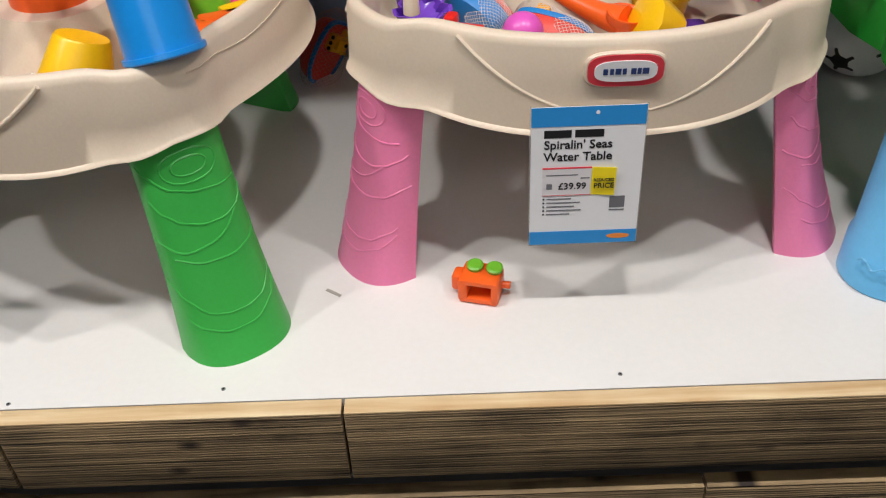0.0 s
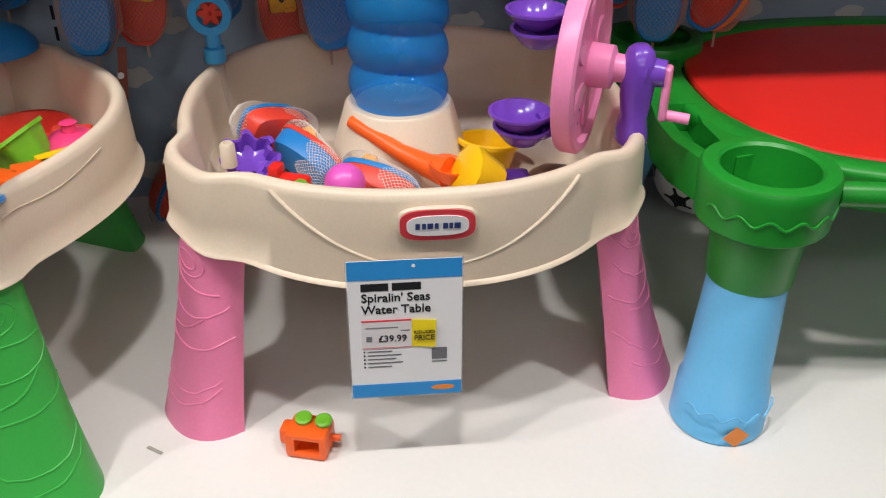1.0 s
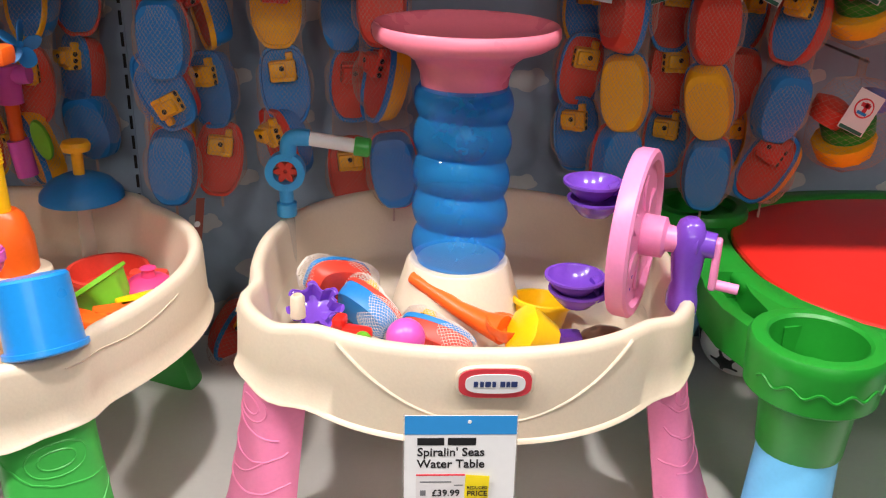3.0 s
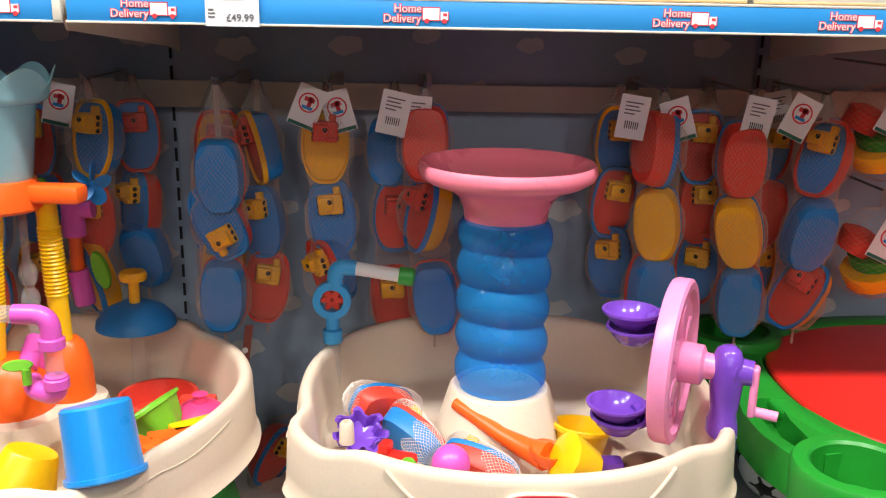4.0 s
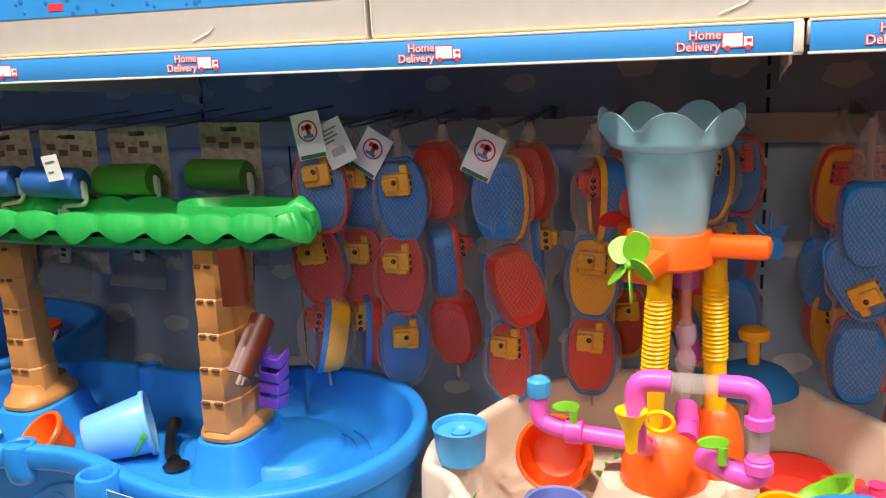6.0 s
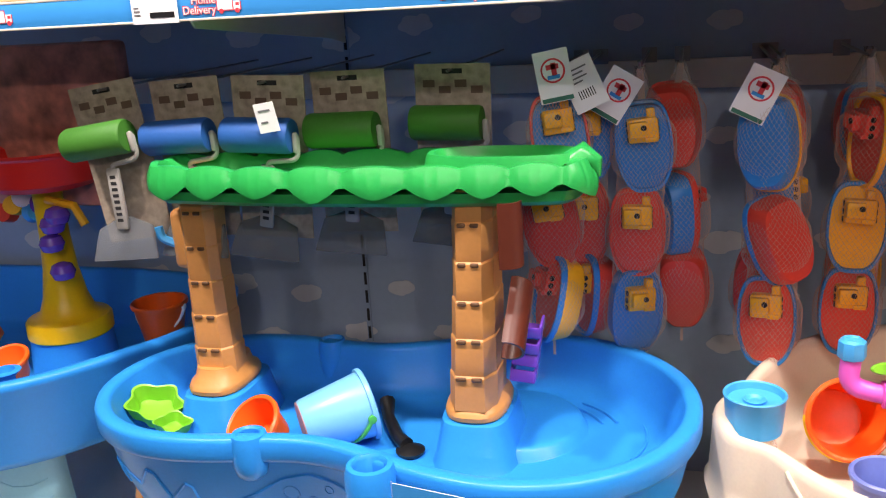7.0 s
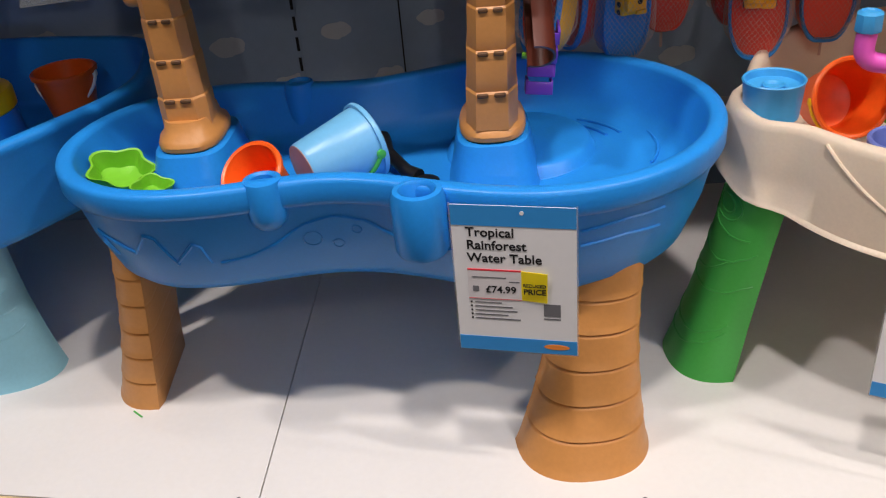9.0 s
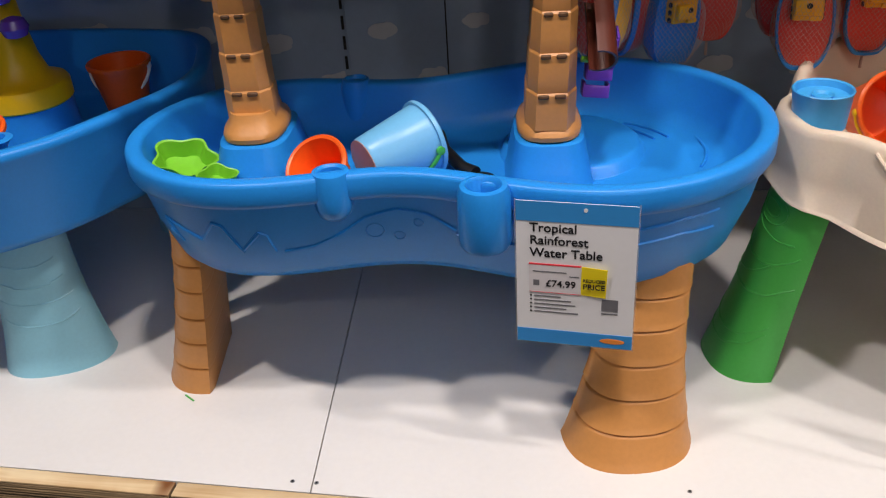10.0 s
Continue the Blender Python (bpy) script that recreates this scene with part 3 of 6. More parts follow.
for x, w in ((-0.032, 0.007), (-0.022, 0.006), (-0.012, 0.009), (-0.002, 0.006), (0.012, 0.008), (0.021, 0.006), (0.031, 0.01)):
    part("badge_bar", moved(block(w * 0.85, 0.0085, 0.001, (x * 0.85, 0, 0), 0), pose(0.01, -0.3565, 0.404, 92, 0, 0)), NAVY, badge)

# tower of the first table (its own coordinates: the table's)
TA = (-0.02, 0.015)
part("pedestal", lathe([(0.128, 0.317), (0.118, 0.335), (0.09, 0.43), (0.086, 0.434), (0.06, 0.434)], 40, (*TA, 0)), CREAM, table_a)
rings = []
for i in range(97):
    z = 0.432 + 0.31 * i / 96
    ring_pts = []
    for j in range(48):
        a = 2 * math.pi * j / 48
        b = abs(math.sin(math.pi * ((z - 0.432) / 0.0625 + 0.16 * math.sin(a + 0.6)))) ** 0.75
        r = 0.0715 + 0.0105 * b * min(1, i / 4, (96 - i) / 4 + 0.3)
        ring_pts.append((TA[0] + r * math.cos(a), TA[1] + r * math.sin(a), z))
    rings.append(ring_pts)
part("spiral_tube", loft(rings, False, False), TUBEBLUE, table_a, "see-through blue ribbed spiral tube")
part("funnel", lathe([(0.066, 0.728), (0.07, 0.728), (0.073, 0.752), (0.082, 0.772), (0.1, 0.786), (0.132, 0.797), (0.147, 0.806), (0.151, 0.815), (0.150, 0.826), (0.147, 0.831), (0.139, 0.828), (0.132, 0.818), (0.095, 0.803), (0.06, 0.796), (0.03, 0.794)], 56, (*TA, 0.007)), CORAL, table_a, "coral pink funnel tray")

# water wheel with bowls and crank, its axle swung towards the aisle
WX, WY, WZ = 0.255, -0.105, 0.532
AX = pose(WX, WY, WZ, 0, 0, -26) @ pose(0, 0, 0, 0, 90, 0)
wheel = part("water_wheel", moved(lathe([(0.02, -0.012), (0.09, -0.012), (0.118, -0.016), (0.134, -0.016), (0.137, -0.01), (0.137, 0.012), (0.132, 0.016), (0.12, 0.016), (0.114, 0.008), (0.09, 0.006), (0.02, 0.012)], 56), AX), PINKLT, table_a, "pink water wheel")
for q in range(6):
    a = 2 * math.pi * q / 6
    part("moulded_petal", moved(slab(oval(0.03, 0.016, 20), 0.005, 0.0115, 0.002), AX @ pose(0.068 * math.cos(a), 0.068 * math.sin(a), 0, 0, 0, math.degrees(a))), PINKLT, wheel)
part("hub", moved(lathe([(0.03, 0.0), (0.034, 0.01), (0.033, 0.045), (0.022, 0.05), (0.02, 0.07)], 28), AX), PINKLT, wheel)
for bx, by, bz, r in ((0.185, -0.075, 0.605, 1.0), (0.152, -0.155, 0.476, 1.0), (0.192, -0.072, 0.575, 0.95), (0.158, -0.15, 0.451, 0.95)):
    bowl = part("bowl", lathe([(0.012 * r, -0.028), (0.026 * r, -0.024), (0.039 * r, -0.01), (0.045 * r, -0.002), (0.048 * r, 0.0), (0.048 * r, 0.004), (0.043 * r, 0.004), (0.036 * r, -0.008), (0.022 * r, -0.02), (0.008, -0.022)], 30, (bx, by, bz)), PURPLE, wheel, "purple plastic bowl")
    part("bowl_arm", tube([(bx + 0.03, by + 0.004, bz - 0.014), (WX - 0.012, WY + (by - WY) * 0.75 + 0.01, bz - 0.002)], 0.011, 10), PURPLE, bowl)
BKX, BKY = WX + 0.076, WY - 0.037
part("bracket", loft([[(BKX + x * k, BKY + y * k2, z) for x, y in oval(0.02, 0.025, 24, 2.6)] for z, k, k2 in ((0.42, 1.15, 1.25), (0.437, 1.15, 1.25), (0.46, 0.95, 1.0), (0.49, 1.15, 1.1), (0.52, 1.25, 1.2), (0.545, 1.2, 1.15), (0.565, 0.9, 0.8), (0.572, 0.5, 0.4))]), PURPLE, table_a, "purple wheel bracket")
part("axle_cap", moved(lathe([(0.027, 0.0), (0.028, 0.02), (0.022, 0.024), (0.02, 0.045)], 24), AX @ pose(0, 0, 0.08)), PURPLE, table_a)
part("crank", merged(moved(block(0.085, 0.026, 0.012, (0.03, 0, 0.128), 0.005, 3), AX), moved(tube([(0.064, 0, 0.128), (0.066, 0, 0.168)], 0.0085, 12), AX)), PINKLT, table_a, "pink crank handle")

# standing pipe toy at the back of the first table
PX, PY = -0.33, 0.145
part("clear_post", lathe([(0.016, 0.333), (0.014, 0.47)], 16, (PX, PY, 0)), CLEAR, table_a)
part("pipe_foot", lathe([(0.0175, 0.462), (0.0185, 0.464), (0.0185, 0.487), (0.013, 0.49), (0.013, 0.52)], 20, (PX, PY, 0)), CUPBLUE, table_a)
part("pipe", tube(bend([(PX + 0.005, PY, 0.575), (PX + 0.008, PY, 0.612), (PX + 0.045, PY, 0.610)], 0.03), 0.0155, 14), CUPBLUE, table_a, "blue pipe elbow")
part("spinner_ring", moved(lathe([(0.022, -0.012), (0.036, -0.012), (0.036, 0.012), (0.022, 0.012), (0.022, -0.012)], 30, (0, 0, 0), False, False), pose(PX, PY, 0.547, 90, 0, 0)), CUPBLUE, table_a)
for q in range(6):
    part("spinner_petal", moved(slab(oval(0.010, 0.006, 14), -0.004, 0.004, 0.001), pose(PX, PY, 0.547, 90, 0, 0) @ pose(0.0125 * math.cos(q * 1.05), 0.0125 * math.sin(q * 1.05), 0, 0, 0, math.degrees(q * 1.05))), BOATRED, table_a)
part("white_pipe", tube([(PX + 0.045, PY, 0.609), (PX + 0.128, PY, 0.596)], 0.013, 16), WHITEP, table_a)
part("pipe_cap", moved(lathe([(0.016, 0), (0.0175, 0.003), (0.0175, 0.026), (0.014, 0.03)], 20), pose(PX + 0.125, PY, 0.5965, 0, 98, 0)), LEGGREEN, table_a, "green pipe cap")


# ---- blue figure-eight table ----
BL, BR, RL, RR, KS = Vector((-1.836, 1.275)), Vector((-1.318, 1.279)), 0.216, 0.273, 0.32
B_MID = Vector((-1.60, 1.275))


def eight(n=176):
    out = []
    for i in range(n):
        a = 2 * math.pi * i / n
        d = Vector((math.cos(a), math.sin(a)))
        lo, hi = 0.05, 0.8
        for _ in range(30):
            r = (lo + hi) / 2
            p = B_MID + d * r
            s1, s2 = (p - BL).length - RL, (p - BR).length - RR
            h = max(KS - abs(s1 - s2), 0) / KS
            if min(s1, s2) - h * h * KS * 0.25 < 0:
                lo = r
            else:
                hi = r
        out.append(B_MID + d * lo)
    return out


EIGHT = eight()
NRM = []
for i, p in enumerate(EIGHT):
    t = EIGHT[(i + 1) % len(EIGHT)] - EIGHT[i - 1]
    NRM.append(Vector((t.y, -t.x)).normalized())
tropic = thing("water_table", "blue figure-eight water table on tan legs with green leaf canopy", "water table", (0, 0, 0), 0, "water tables")


def ering(off, z):
    return [(p.x + q.x * off, p.y + q.y * off, z) for p, q in zip(EIGHT, NRM)]


basin_b = part("basin", loft([ering(-0.10, 0.262), ering(-0.066, 0.268), ering(-0.05, 0.285), ering(-0.026, 0.35), ering(-0.013, 0.41), ering(-0.012, 0.414), ering(-0.003, 0.417), ering(0.0, 0.423), ering(0.0, 0.4485), ering(-0.002, 0.4535), ering(-0.006, 0.456), ering(-0.014, 0.4568),
                              ering(-0.021, 0.4562), ering(-0.0255, 0.4535), ering(-0.0275, 0.448), ering(-0.030, 0.437), ering(-0.044, 0.392), ering(-0.056, 0.372), ering(-0.075, 0.364)]), BASINBLUE, tropic, sharp=60)


def skin_b(x, z, front=True):
    """A point on the front skirt at that x and height."""
    off = -0.013 - (0.41 - z) / 0.06 * 0.013 if z > 0.35 else -0.026 - (0.35 - z) / 0.065 * 0.024
    low = sorted((p.x + q.x * off, p.y + q.y * off) for p, q in zip(EIGHT, NRM) if q.y < 0.1 and p.y < 1.3)
    for (xa, ya), (xb, yb) in zip(low, low[1:]):
        if xa <= x <= xb:
            return (x, ya + (yb - ya) * (x - xa) / max(1e-6, xb - xa), z)
    return (x, low[0][1] if x < low[0][0] else low[-1][1], z)


def groove_b(path, r=0.003):
    pts = []
    for (xa, za), (xb, zb) in zip(path, path[1:]):
        for i in range(8):
            u = i / 8
            pts.append(skin_b(xa + (xb - xa) * u, za + (zb - za) * u))
    pts.append(skin_b(*path[-1]))
    part("moulded_line", tube(pts, r, 6), BASINBLUE, basin_b)


groove_b([(-1.965, 0.352), (-1.945, 0.335), (-1.965, 0.375), (-1.905, 0.35), (-1.882, 0.385), (-1.868, 0.38), (-1.845, 0.33)])
groove_b([(-1.845, 0.335), (-1.815, 0.368), (-1.805, 0.362), (-1.798, 0.33)])
groove_b([(-1.785, 0.328), (-1.74, 0.334), (-1.70, 0.352), (-1.66, 0.378), (-1.615, 0.39), (-1.57, 0.382), (-1.53, 0.358)])
groove_b([(-1.53, 0.35), (-1.47, 0.345), (-1.44, 0.35)])
groove_b([(-1.28, 0.385), (-1.22, 0.392), (-1.165, 0.39)])
groove_b([(-1.28, 0.36), (-1.22, 0.366), (-1.17, 0.36)])
for cx, cz, cr in ((-1.65, 0.352, 0.013), (-1.615, 0.34, 0.008), (-1.585, 0.366, 0.007)):
    groove_b([(cx + cr * math.cos(a * math.pi / 6), cz + cr * math.sin(a * math.pi / 6)) for a in range(13)], 0.0013)

for cx, cy, low, r in ((-1.487, 1.028, 0.365, 0.036), (-1.714, 1.463, 0.34, 0.027)):
    part("rim_cup", lathe([(r * 0.55, low), (r * 0.9, low + 0.004), (r, low + 0.012), (r, 0.448), (r - 0.004, 0.46), (r * 0.7, 0.4615), (r * 0.6, 0.457), (r * 0.56, 0.385), (r * 0.3, 0.385)], 30, (cx, cy, 0)), BASINBLUE, basin_b)
part("rim_cup", lathe([(0.008, 0.383), (0.017, 0.386), (0.024, 0.393), (0.0275, 0.405), (0.0285, 0.42), (0.0285, 0.448), (0.026, 0.4575), (0.02, 0.4595), (0.0165, 0.456), (0.015, 0.41), (0.008, 0.41)], 30, (-1.702, 1.092, 0)), BASINBLUE, basin_b)
# plinths under the palms, and the round step in the right pool
for px, py, w in ((-1.855, 1.285, 0.064), (-1.388, 1.255, 0.062)):
    part("palm_plinth", loft([[(px + x * k, py + 0.028 + y * k, z) for x, y in oval(w, w * 1.5, 40, 3.6)] for z, k in ((0.36, 1.16), (0.37, 1.08), (0.42, 0.92), (0.434, 0.87), (0.437, 0.8))]), BASINBLUE, tropic)
part("pool_step", lathe([(0.125, 0.36), (0.118, 0.366), (0.112, 0.379), (0.104, 0.384), (0.06, 0.384)], 44, (-1.345, 1.345, 0)), BASINBLUE, tropic)
for r0, a0, a1 in ((0.15, 20, 60), (0.175, 20, 55), (0.215, -25, 30)):
    part("moulded_line", tube([(-1.345 + r0 * math.cos(radians(a0 + (a1 - a0) * i / 12)), 1.335 + r0 * 0.8 * math.sin(radians(a0 + (a1 - a0) * i / 12)), 0.3655) for i in range(13)], 0.0025, 6), BASINBLUE, basin_b)
d_leg(tropic, (-1.278, 1.073), (-1.24, 1.135), 0.30, 275, 0.10, 0.062, TAN, groove=6.0, d0=0.105, d1=0.06)
d_leg(tropic, (-1.988, 1.27), (-1.955, 1.27), 0.30, 184, 0.10, 0.085, TAN, groove=6.0, d0=0.085, d1=0.06)
d_leg(tropic, (-2.04, 1.405), (-1.99, 1.38), 0.30, 150, 0.035, 0.035, TAN, groove=6.0, d0=0.03, d1=0.03)
d_leg(tropic, (-1.27, 1.45), (-1.27, 1.43), 0.30, 80, 0.09, 0.07, TAN, groove=6.0, d0=0.06)


def palm(px, py, lean, zt, deep):
    """A six-sided segmented trunk, its rings marked with shade-coloured notches, on a flared foot."""
    rings = []
    segs = 6
    z0 = 0.455
    for s in range(segs):
        za, zb = z0 + (zt - z0) * s / segs, z0 + (zt - z0) * (s + 1) / segs
        for z, g in ((za + 0.002, 0.985), (za + 0.02, 0.99), (zb - 0.006, 1.02), (zb - 0.003, 1.015), (zb, 0.975)):
            u = (z - z0) / (zt - z0)
            w = (0.0395 - 0.0075 * min(1, u * 1.8)) * g
            rings.append([(px + lean * u + w * kx, py + 0.016 + (deep + 0.35 * w) * g * ky, z) for kx, ky in ((-0.6, -1), (0.6, -1), (0.98, -0.55), (1, 0), (0.98, 0.55), (0.6, 1), (-0.6, 1), (-0.98, 0.55), (-1, 0), (-0.98, -0.55))])
    tr = part("trunk", loft(rings), TAN, tropic, "tan segmented palm trunk", sharp=20)
    part("trunk_foot", loft([[(px + x * k, py + 0.024 + y * k, z) for x, y in oval(0.0465, 0.07, 36, 2.8)] for z, k in ((0.436, 0.98), (0.44, 1.06), (0.447, 1.08), (0.455, 1.02), (0.463, 0.86), (0.48, 0.78))]), TAN, tr)
    # Thin dark brown blocks put the slots' shade on the trunk as colour.
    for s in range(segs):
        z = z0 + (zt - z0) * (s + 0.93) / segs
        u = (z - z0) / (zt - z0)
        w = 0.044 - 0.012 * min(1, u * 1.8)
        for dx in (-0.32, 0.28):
            part("notch_shade", block(w * 0.4, 0.006, 0.006, (px + lean * u + dx * w, py + 0.016 - (deep + 0.35 * w) * 1.01, z), 0.0015, 1), surface("slot_shade_brown", "#5d3f24", 0.6, 0.1, 90, 0.1), tr)


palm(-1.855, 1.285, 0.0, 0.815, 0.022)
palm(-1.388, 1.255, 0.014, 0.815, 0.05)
part("trunk_knob", moved(block(0.05, 0.034, 0.105, (0, 0, 0), 0.013, 3), pose(-1.886, 1.3, 0.70)), TAN, tropic)
part("pump_lever", tube(bend([(-1.905, 1.295, 0.69), (-1.93, 1.288, 0.702), (-1.933, 1.288, 0.722)], 0.012), 0.0075, 8), CUPBLUE, tropic, "blue plastic lever")


def gutter(x, y, z, h, tilt, pitch):
    rings = []
    for i in range(2):
        zz = -h / 2 + h * i
        rings.append([(0.026 * math.cos(a), 0.026 * math.sin(a), zz) for a in [radians(200 + 220 * j / 12) for j in range(13)]] + [(0.0225 * math.cos(a), 0.0225 * math.sin(a), zz) for a in [radians(420 - 220 * j / 12) for j in range(13)]])
    part("water_chute", moved(loft(rings), pose(x, y, z, pitch, tilt, 0) @ pose(0, 0, 0, 0, 0, 60)), BROWN, tropic, "dark brown water chute")


gutter(-1.322, 1.205, 0.742, 0.095, 0, 0)
gutter(-1.322, 1.233, 0.604, 0.115, 0, -52)
for dz in (-0.01, 0.017, 0.044, 0.071):
    part("paddle", moved(merged(block(0.036, 0.036, 0.005, (0, 0, 0), 0.0015), block(0.004, 0.036, 0.022, (-0.018, 0, 0.009), 0.001), block(0.004, 0.036, 0.022, (0.018, 0, 0.009), 0.001), block(0.036, 0.004, 0.018, (0, -0.017, 0.008), 0.001)), pose(-1.316 + dz * 0.15, 1.285, 0.493 + dz, 12 if dz > 0.03 else -10, 6, 0)), PURPLE, tropic, "purple paddle wheel blade")
part("paddle_axle", tube([(-1.34, 1.27, 0.545), (-1.305, 1.272, 0.54)], 0.005, 8), LIME, tropic)

# leaf canopy
CX, CY, CL, CD = -1.555, 1.265, 0.347, 0.082
NC = 420


def canopy_plan(off):
    out = []
    for i in range(NC):
        a = 2 * math.pi * i / NC
        c, s = math.cos(a), math.sin(a)
        x, y = (CL - CD) * math.copysign(min(1, abs(c) * 1.35), c) + CD * c, CD * s
        out.append(Vector((CX + x * (1 + off / CL), CY + y * (1 + off / CD))))
    return out


def canopy_ring(off, z):
    return [(p.x, p.y, z) for p in canopy_plan(off)]


EDGE = canopy_plan(0.0)
ARC = [0.0]
for i in range(NC):
    ARC.append(ARC[-1] + (EDGE[(i + 1) % NC] - EDGE[i]).length)
ROUND = ARC[-1]
leafy_rnd = random.Random(5)
FRINGE = []                                   # centre along the edge, half width, drop, bulge
at_ = 0.0
while at_ < ROUND - 0.05:
    half = leafy_rnd.choice((0.034, 0.041, 0.046, 0.052))
    FRINGE.append((at_ + half, half, 0.008 + half * leafy_rnd.uniform(0.32, 0.5), half * 0.26))
    at_ += half * leafy_rnd.uniform(1.75, 2.25)


def fringe(s):
    """Top rise, drop and bulge at a stretch along the canopy's edge."""
    rise, drop, bulge, crease = 0.0, 0.022, 0.0, 0.0
    for c, half, tall, fat in FRINGE:
        u = ((s - c + ROUND / 2) % ROUND - ROUND / 2) / half
        if abs(u) < 1:
            k = 1 - u * u
            rise = max(rise, 0.008 * k ** 0.7)
            drop = max(drop, 0.02 + tall * (0.55 * k + 0.45 * (1 - abs(u)) ** 0.8))
            bulge = max(bulge, fat * k ** 0.8)
            crease = max(crease, 0.0024 * math.exp(-(u / 0.06) ** 2), 0.0014 * math.exp(-((abs(u) - 0.42) / 0.06) ** 2))
    return rise, drop, bulge, crease


SHAPE = [fringe(ARC[i]) for i in range(NC)]
OUTWARD = []
for i in range(NC):
    d = EDGE[(i + 1) % NC] - EDGE[i - 1]
    OUTWARD.append(Vector((d.y, -d.x)).normalized())


def fringe_ring(v, inside=0.0):
    out = []
    for p, q, (rise, drop, bulge, crease) in zip(EDGE, OUTWARD, SHAPE):
        o = -0.004 + bulge * math.sin(math.pi * (0.12 + 0.66 * v)) + 0.007 * v - crease * math.sin(math.pi * min(1, v + 0.1)) - inside
        out.append((p.x + q.x * o, p.y + q.y * o, 0.8335 + rise * (1 - 0.5 * v) - drop * v))
    return out


rows = [canopy_ring(-0.045, 0.813), canopy_ring(-0.028, 0.815), canopy_ring(-0.022, 0.826), fringe_ring(0.0, 0.011), fringe_ring(0.0, 0.005)]
rows += [fringe_ring(v / 9) for v in range(10)]
rows += [fringe_ring(0.99, 0.004), fringe_ring(0.6, 0.014), canopy_ring(-0.02, 0.804)]
canopy = part("canopy", loft(rows), CANOPY, tropic, "green leaf-edged rain canopy", sharp=50)


part("canopy_tray", loft([canopy_ring(-0.036, 0.7775), canopy_ring(-0.018, 0.779), canopy_ring(-0.009, 0.786), canopy_ring(-0.007, 0.8)]), CANOPY, canopy)
part("canopy_well", moved(loft([[(x * k, y * k, z) for x, y in oval(0.115, 0.05, 44, 2.6)] for z, k in ((0.812, 1.06), (0.84, 1.0), (0.847, 0.97), (0.847, 0.9), (0.84, 0.86), (0.824, 0.8))]), pose(-1.335, 1.275, 0)), CANOPY, canopy)
part("canopy_tip", tube([(-1.23, 1.262, 0.828), (-1.213, 1.26, 0.842), (-1.2, 1.258, 0.832), (-1.194, 1.257, 0.812)], [0.022, 0.02, 0.013, 0.003], 10), CANOPY, canopy)


# ---- blue table with the yellow post ----
def rounded(points, r, seg=6):
    pts = [Vector((*p, 0)) for p in points]
    return [(q.x, q.y) for q in bend([pts[-1].lerp(pts[0], 0.5), *pts, pts[-1].lerp(pts[0], 0.5)], r, seg)[:-1]]


pirate = thing("water_table", "blue water table on pale aqua legs with yellow post", "water table", (0, 0, 0), 0, "water tables")
plan_d = rounded([(-2.29, 1.13), (-2.17, 1.22), (-1.995, 1.50), (-2.06, 1.80), (-2.35, 1.86), (-2.95, 1.86), (-3.05, 1.45), (-2.85, 1.15)], 0.11)
dc = Vector((-2.5, 1.5))


def dring(k, z):
    return [(*(dc + (Vector(p) - dc) * k), z) for p in plan_d]


part("basin", loft([dring(0.9, 0.29), dring(0.965, 0.295), dring(0.985, 0.31), dring(0.99, 0.44), dring(1.0, 0.445), dring(1.0, 0.455), dring(0.99, 0.461), dring(0.955, 0.461), dring(0.945, 0.455), dring(0.93, 0.33), dring(0.88, 0.315)]), BASINBLUE, pirate, sharp=60)
for cx, cy in ((-2.262, 1.238), (-2.85, 1.24)):
    part("rim_cup", lathe([(0.02, 0.452), (0.03, 0.462), (0.019, 0.464), (0.017, 0.44), (0.01, 0.44)], 24, (cx, cy, 0)), BASINBLUE, pirate)
for fx, fy, fc in ((-2.30, 1.30, 285), (-2.86, 1.30, 250), (-2.2, 1.72, 45), (-2.9, 1.75, 135)):
    d_leg(pirate, (fx, fy), (fx - 0.005, fy + 0.005), 0.30, fc, 0.10, 0.068, PALE, ((0.75, 0.75, -40, 40, 0.04), (0.62, 0.62, -45, 45, 0.04), (0.5, 0.5, -50, 50, 0.03), (0.38, 0.38, -50, 50, 0.05)), d0=0.075, d1=0.05)
DPX, DPY = -2.38, 1.575
part("post_plinth", lathe([(0.1, 0.3), (0.092, 0.32), (0.086, 0.402), (0.08, 0.407)], 36, (DPX, DPY, 0)), BASINBLUE, pirate)
part("post", lathe([(0.085, 0.402), (0.09, 0.406), (0.09, 0.436), (0.086, 0.442), (0.07, 0.446), (0.057, 0.458), (0.046, 0.49), (0.036, 0.55), (0.031, 0.62), (0.03, 0.70), (0.032, 0.745)], 36, (DPX, DPY, 0)), YELLOW, pirate, "yellow tower post")
part("tray", lathe([(0.04, 0.728), (0.1, 0.733), (0.112, 0.745), (0.118, 0.80), (0.124, 0.806), (0.118, 0.812), (0.11, 0.806), (0.1, 0.752), (0.04, 0.748)], 44, (DPX + 0.005, DPY, 0)), RED, pirate, "red round top tray")
for q, (dx, dz) in enumerate(((0.045, 0.66), (0.035, 0.62), (0.05, 0.56), (0.06, 0.68))):
    part("spinner", lathe([(0.006, -0.02), (0.02, -0.015), (0.026, 0), (0.02, 0.015), (0.006, 0.02)], 10, (DPX + dx, DPY - 0.055, dz)), PURPLE, pirate)
part("side_arm", tube([(DPX + 0.03, DPY - 0.04, 0.71), (DPX + 0.1, DPY - 0.05, 0.70), (DPX + 0.12, DPY - 0.05, 0.66)], 0.009, 8), BOATYELLOW, pirate)
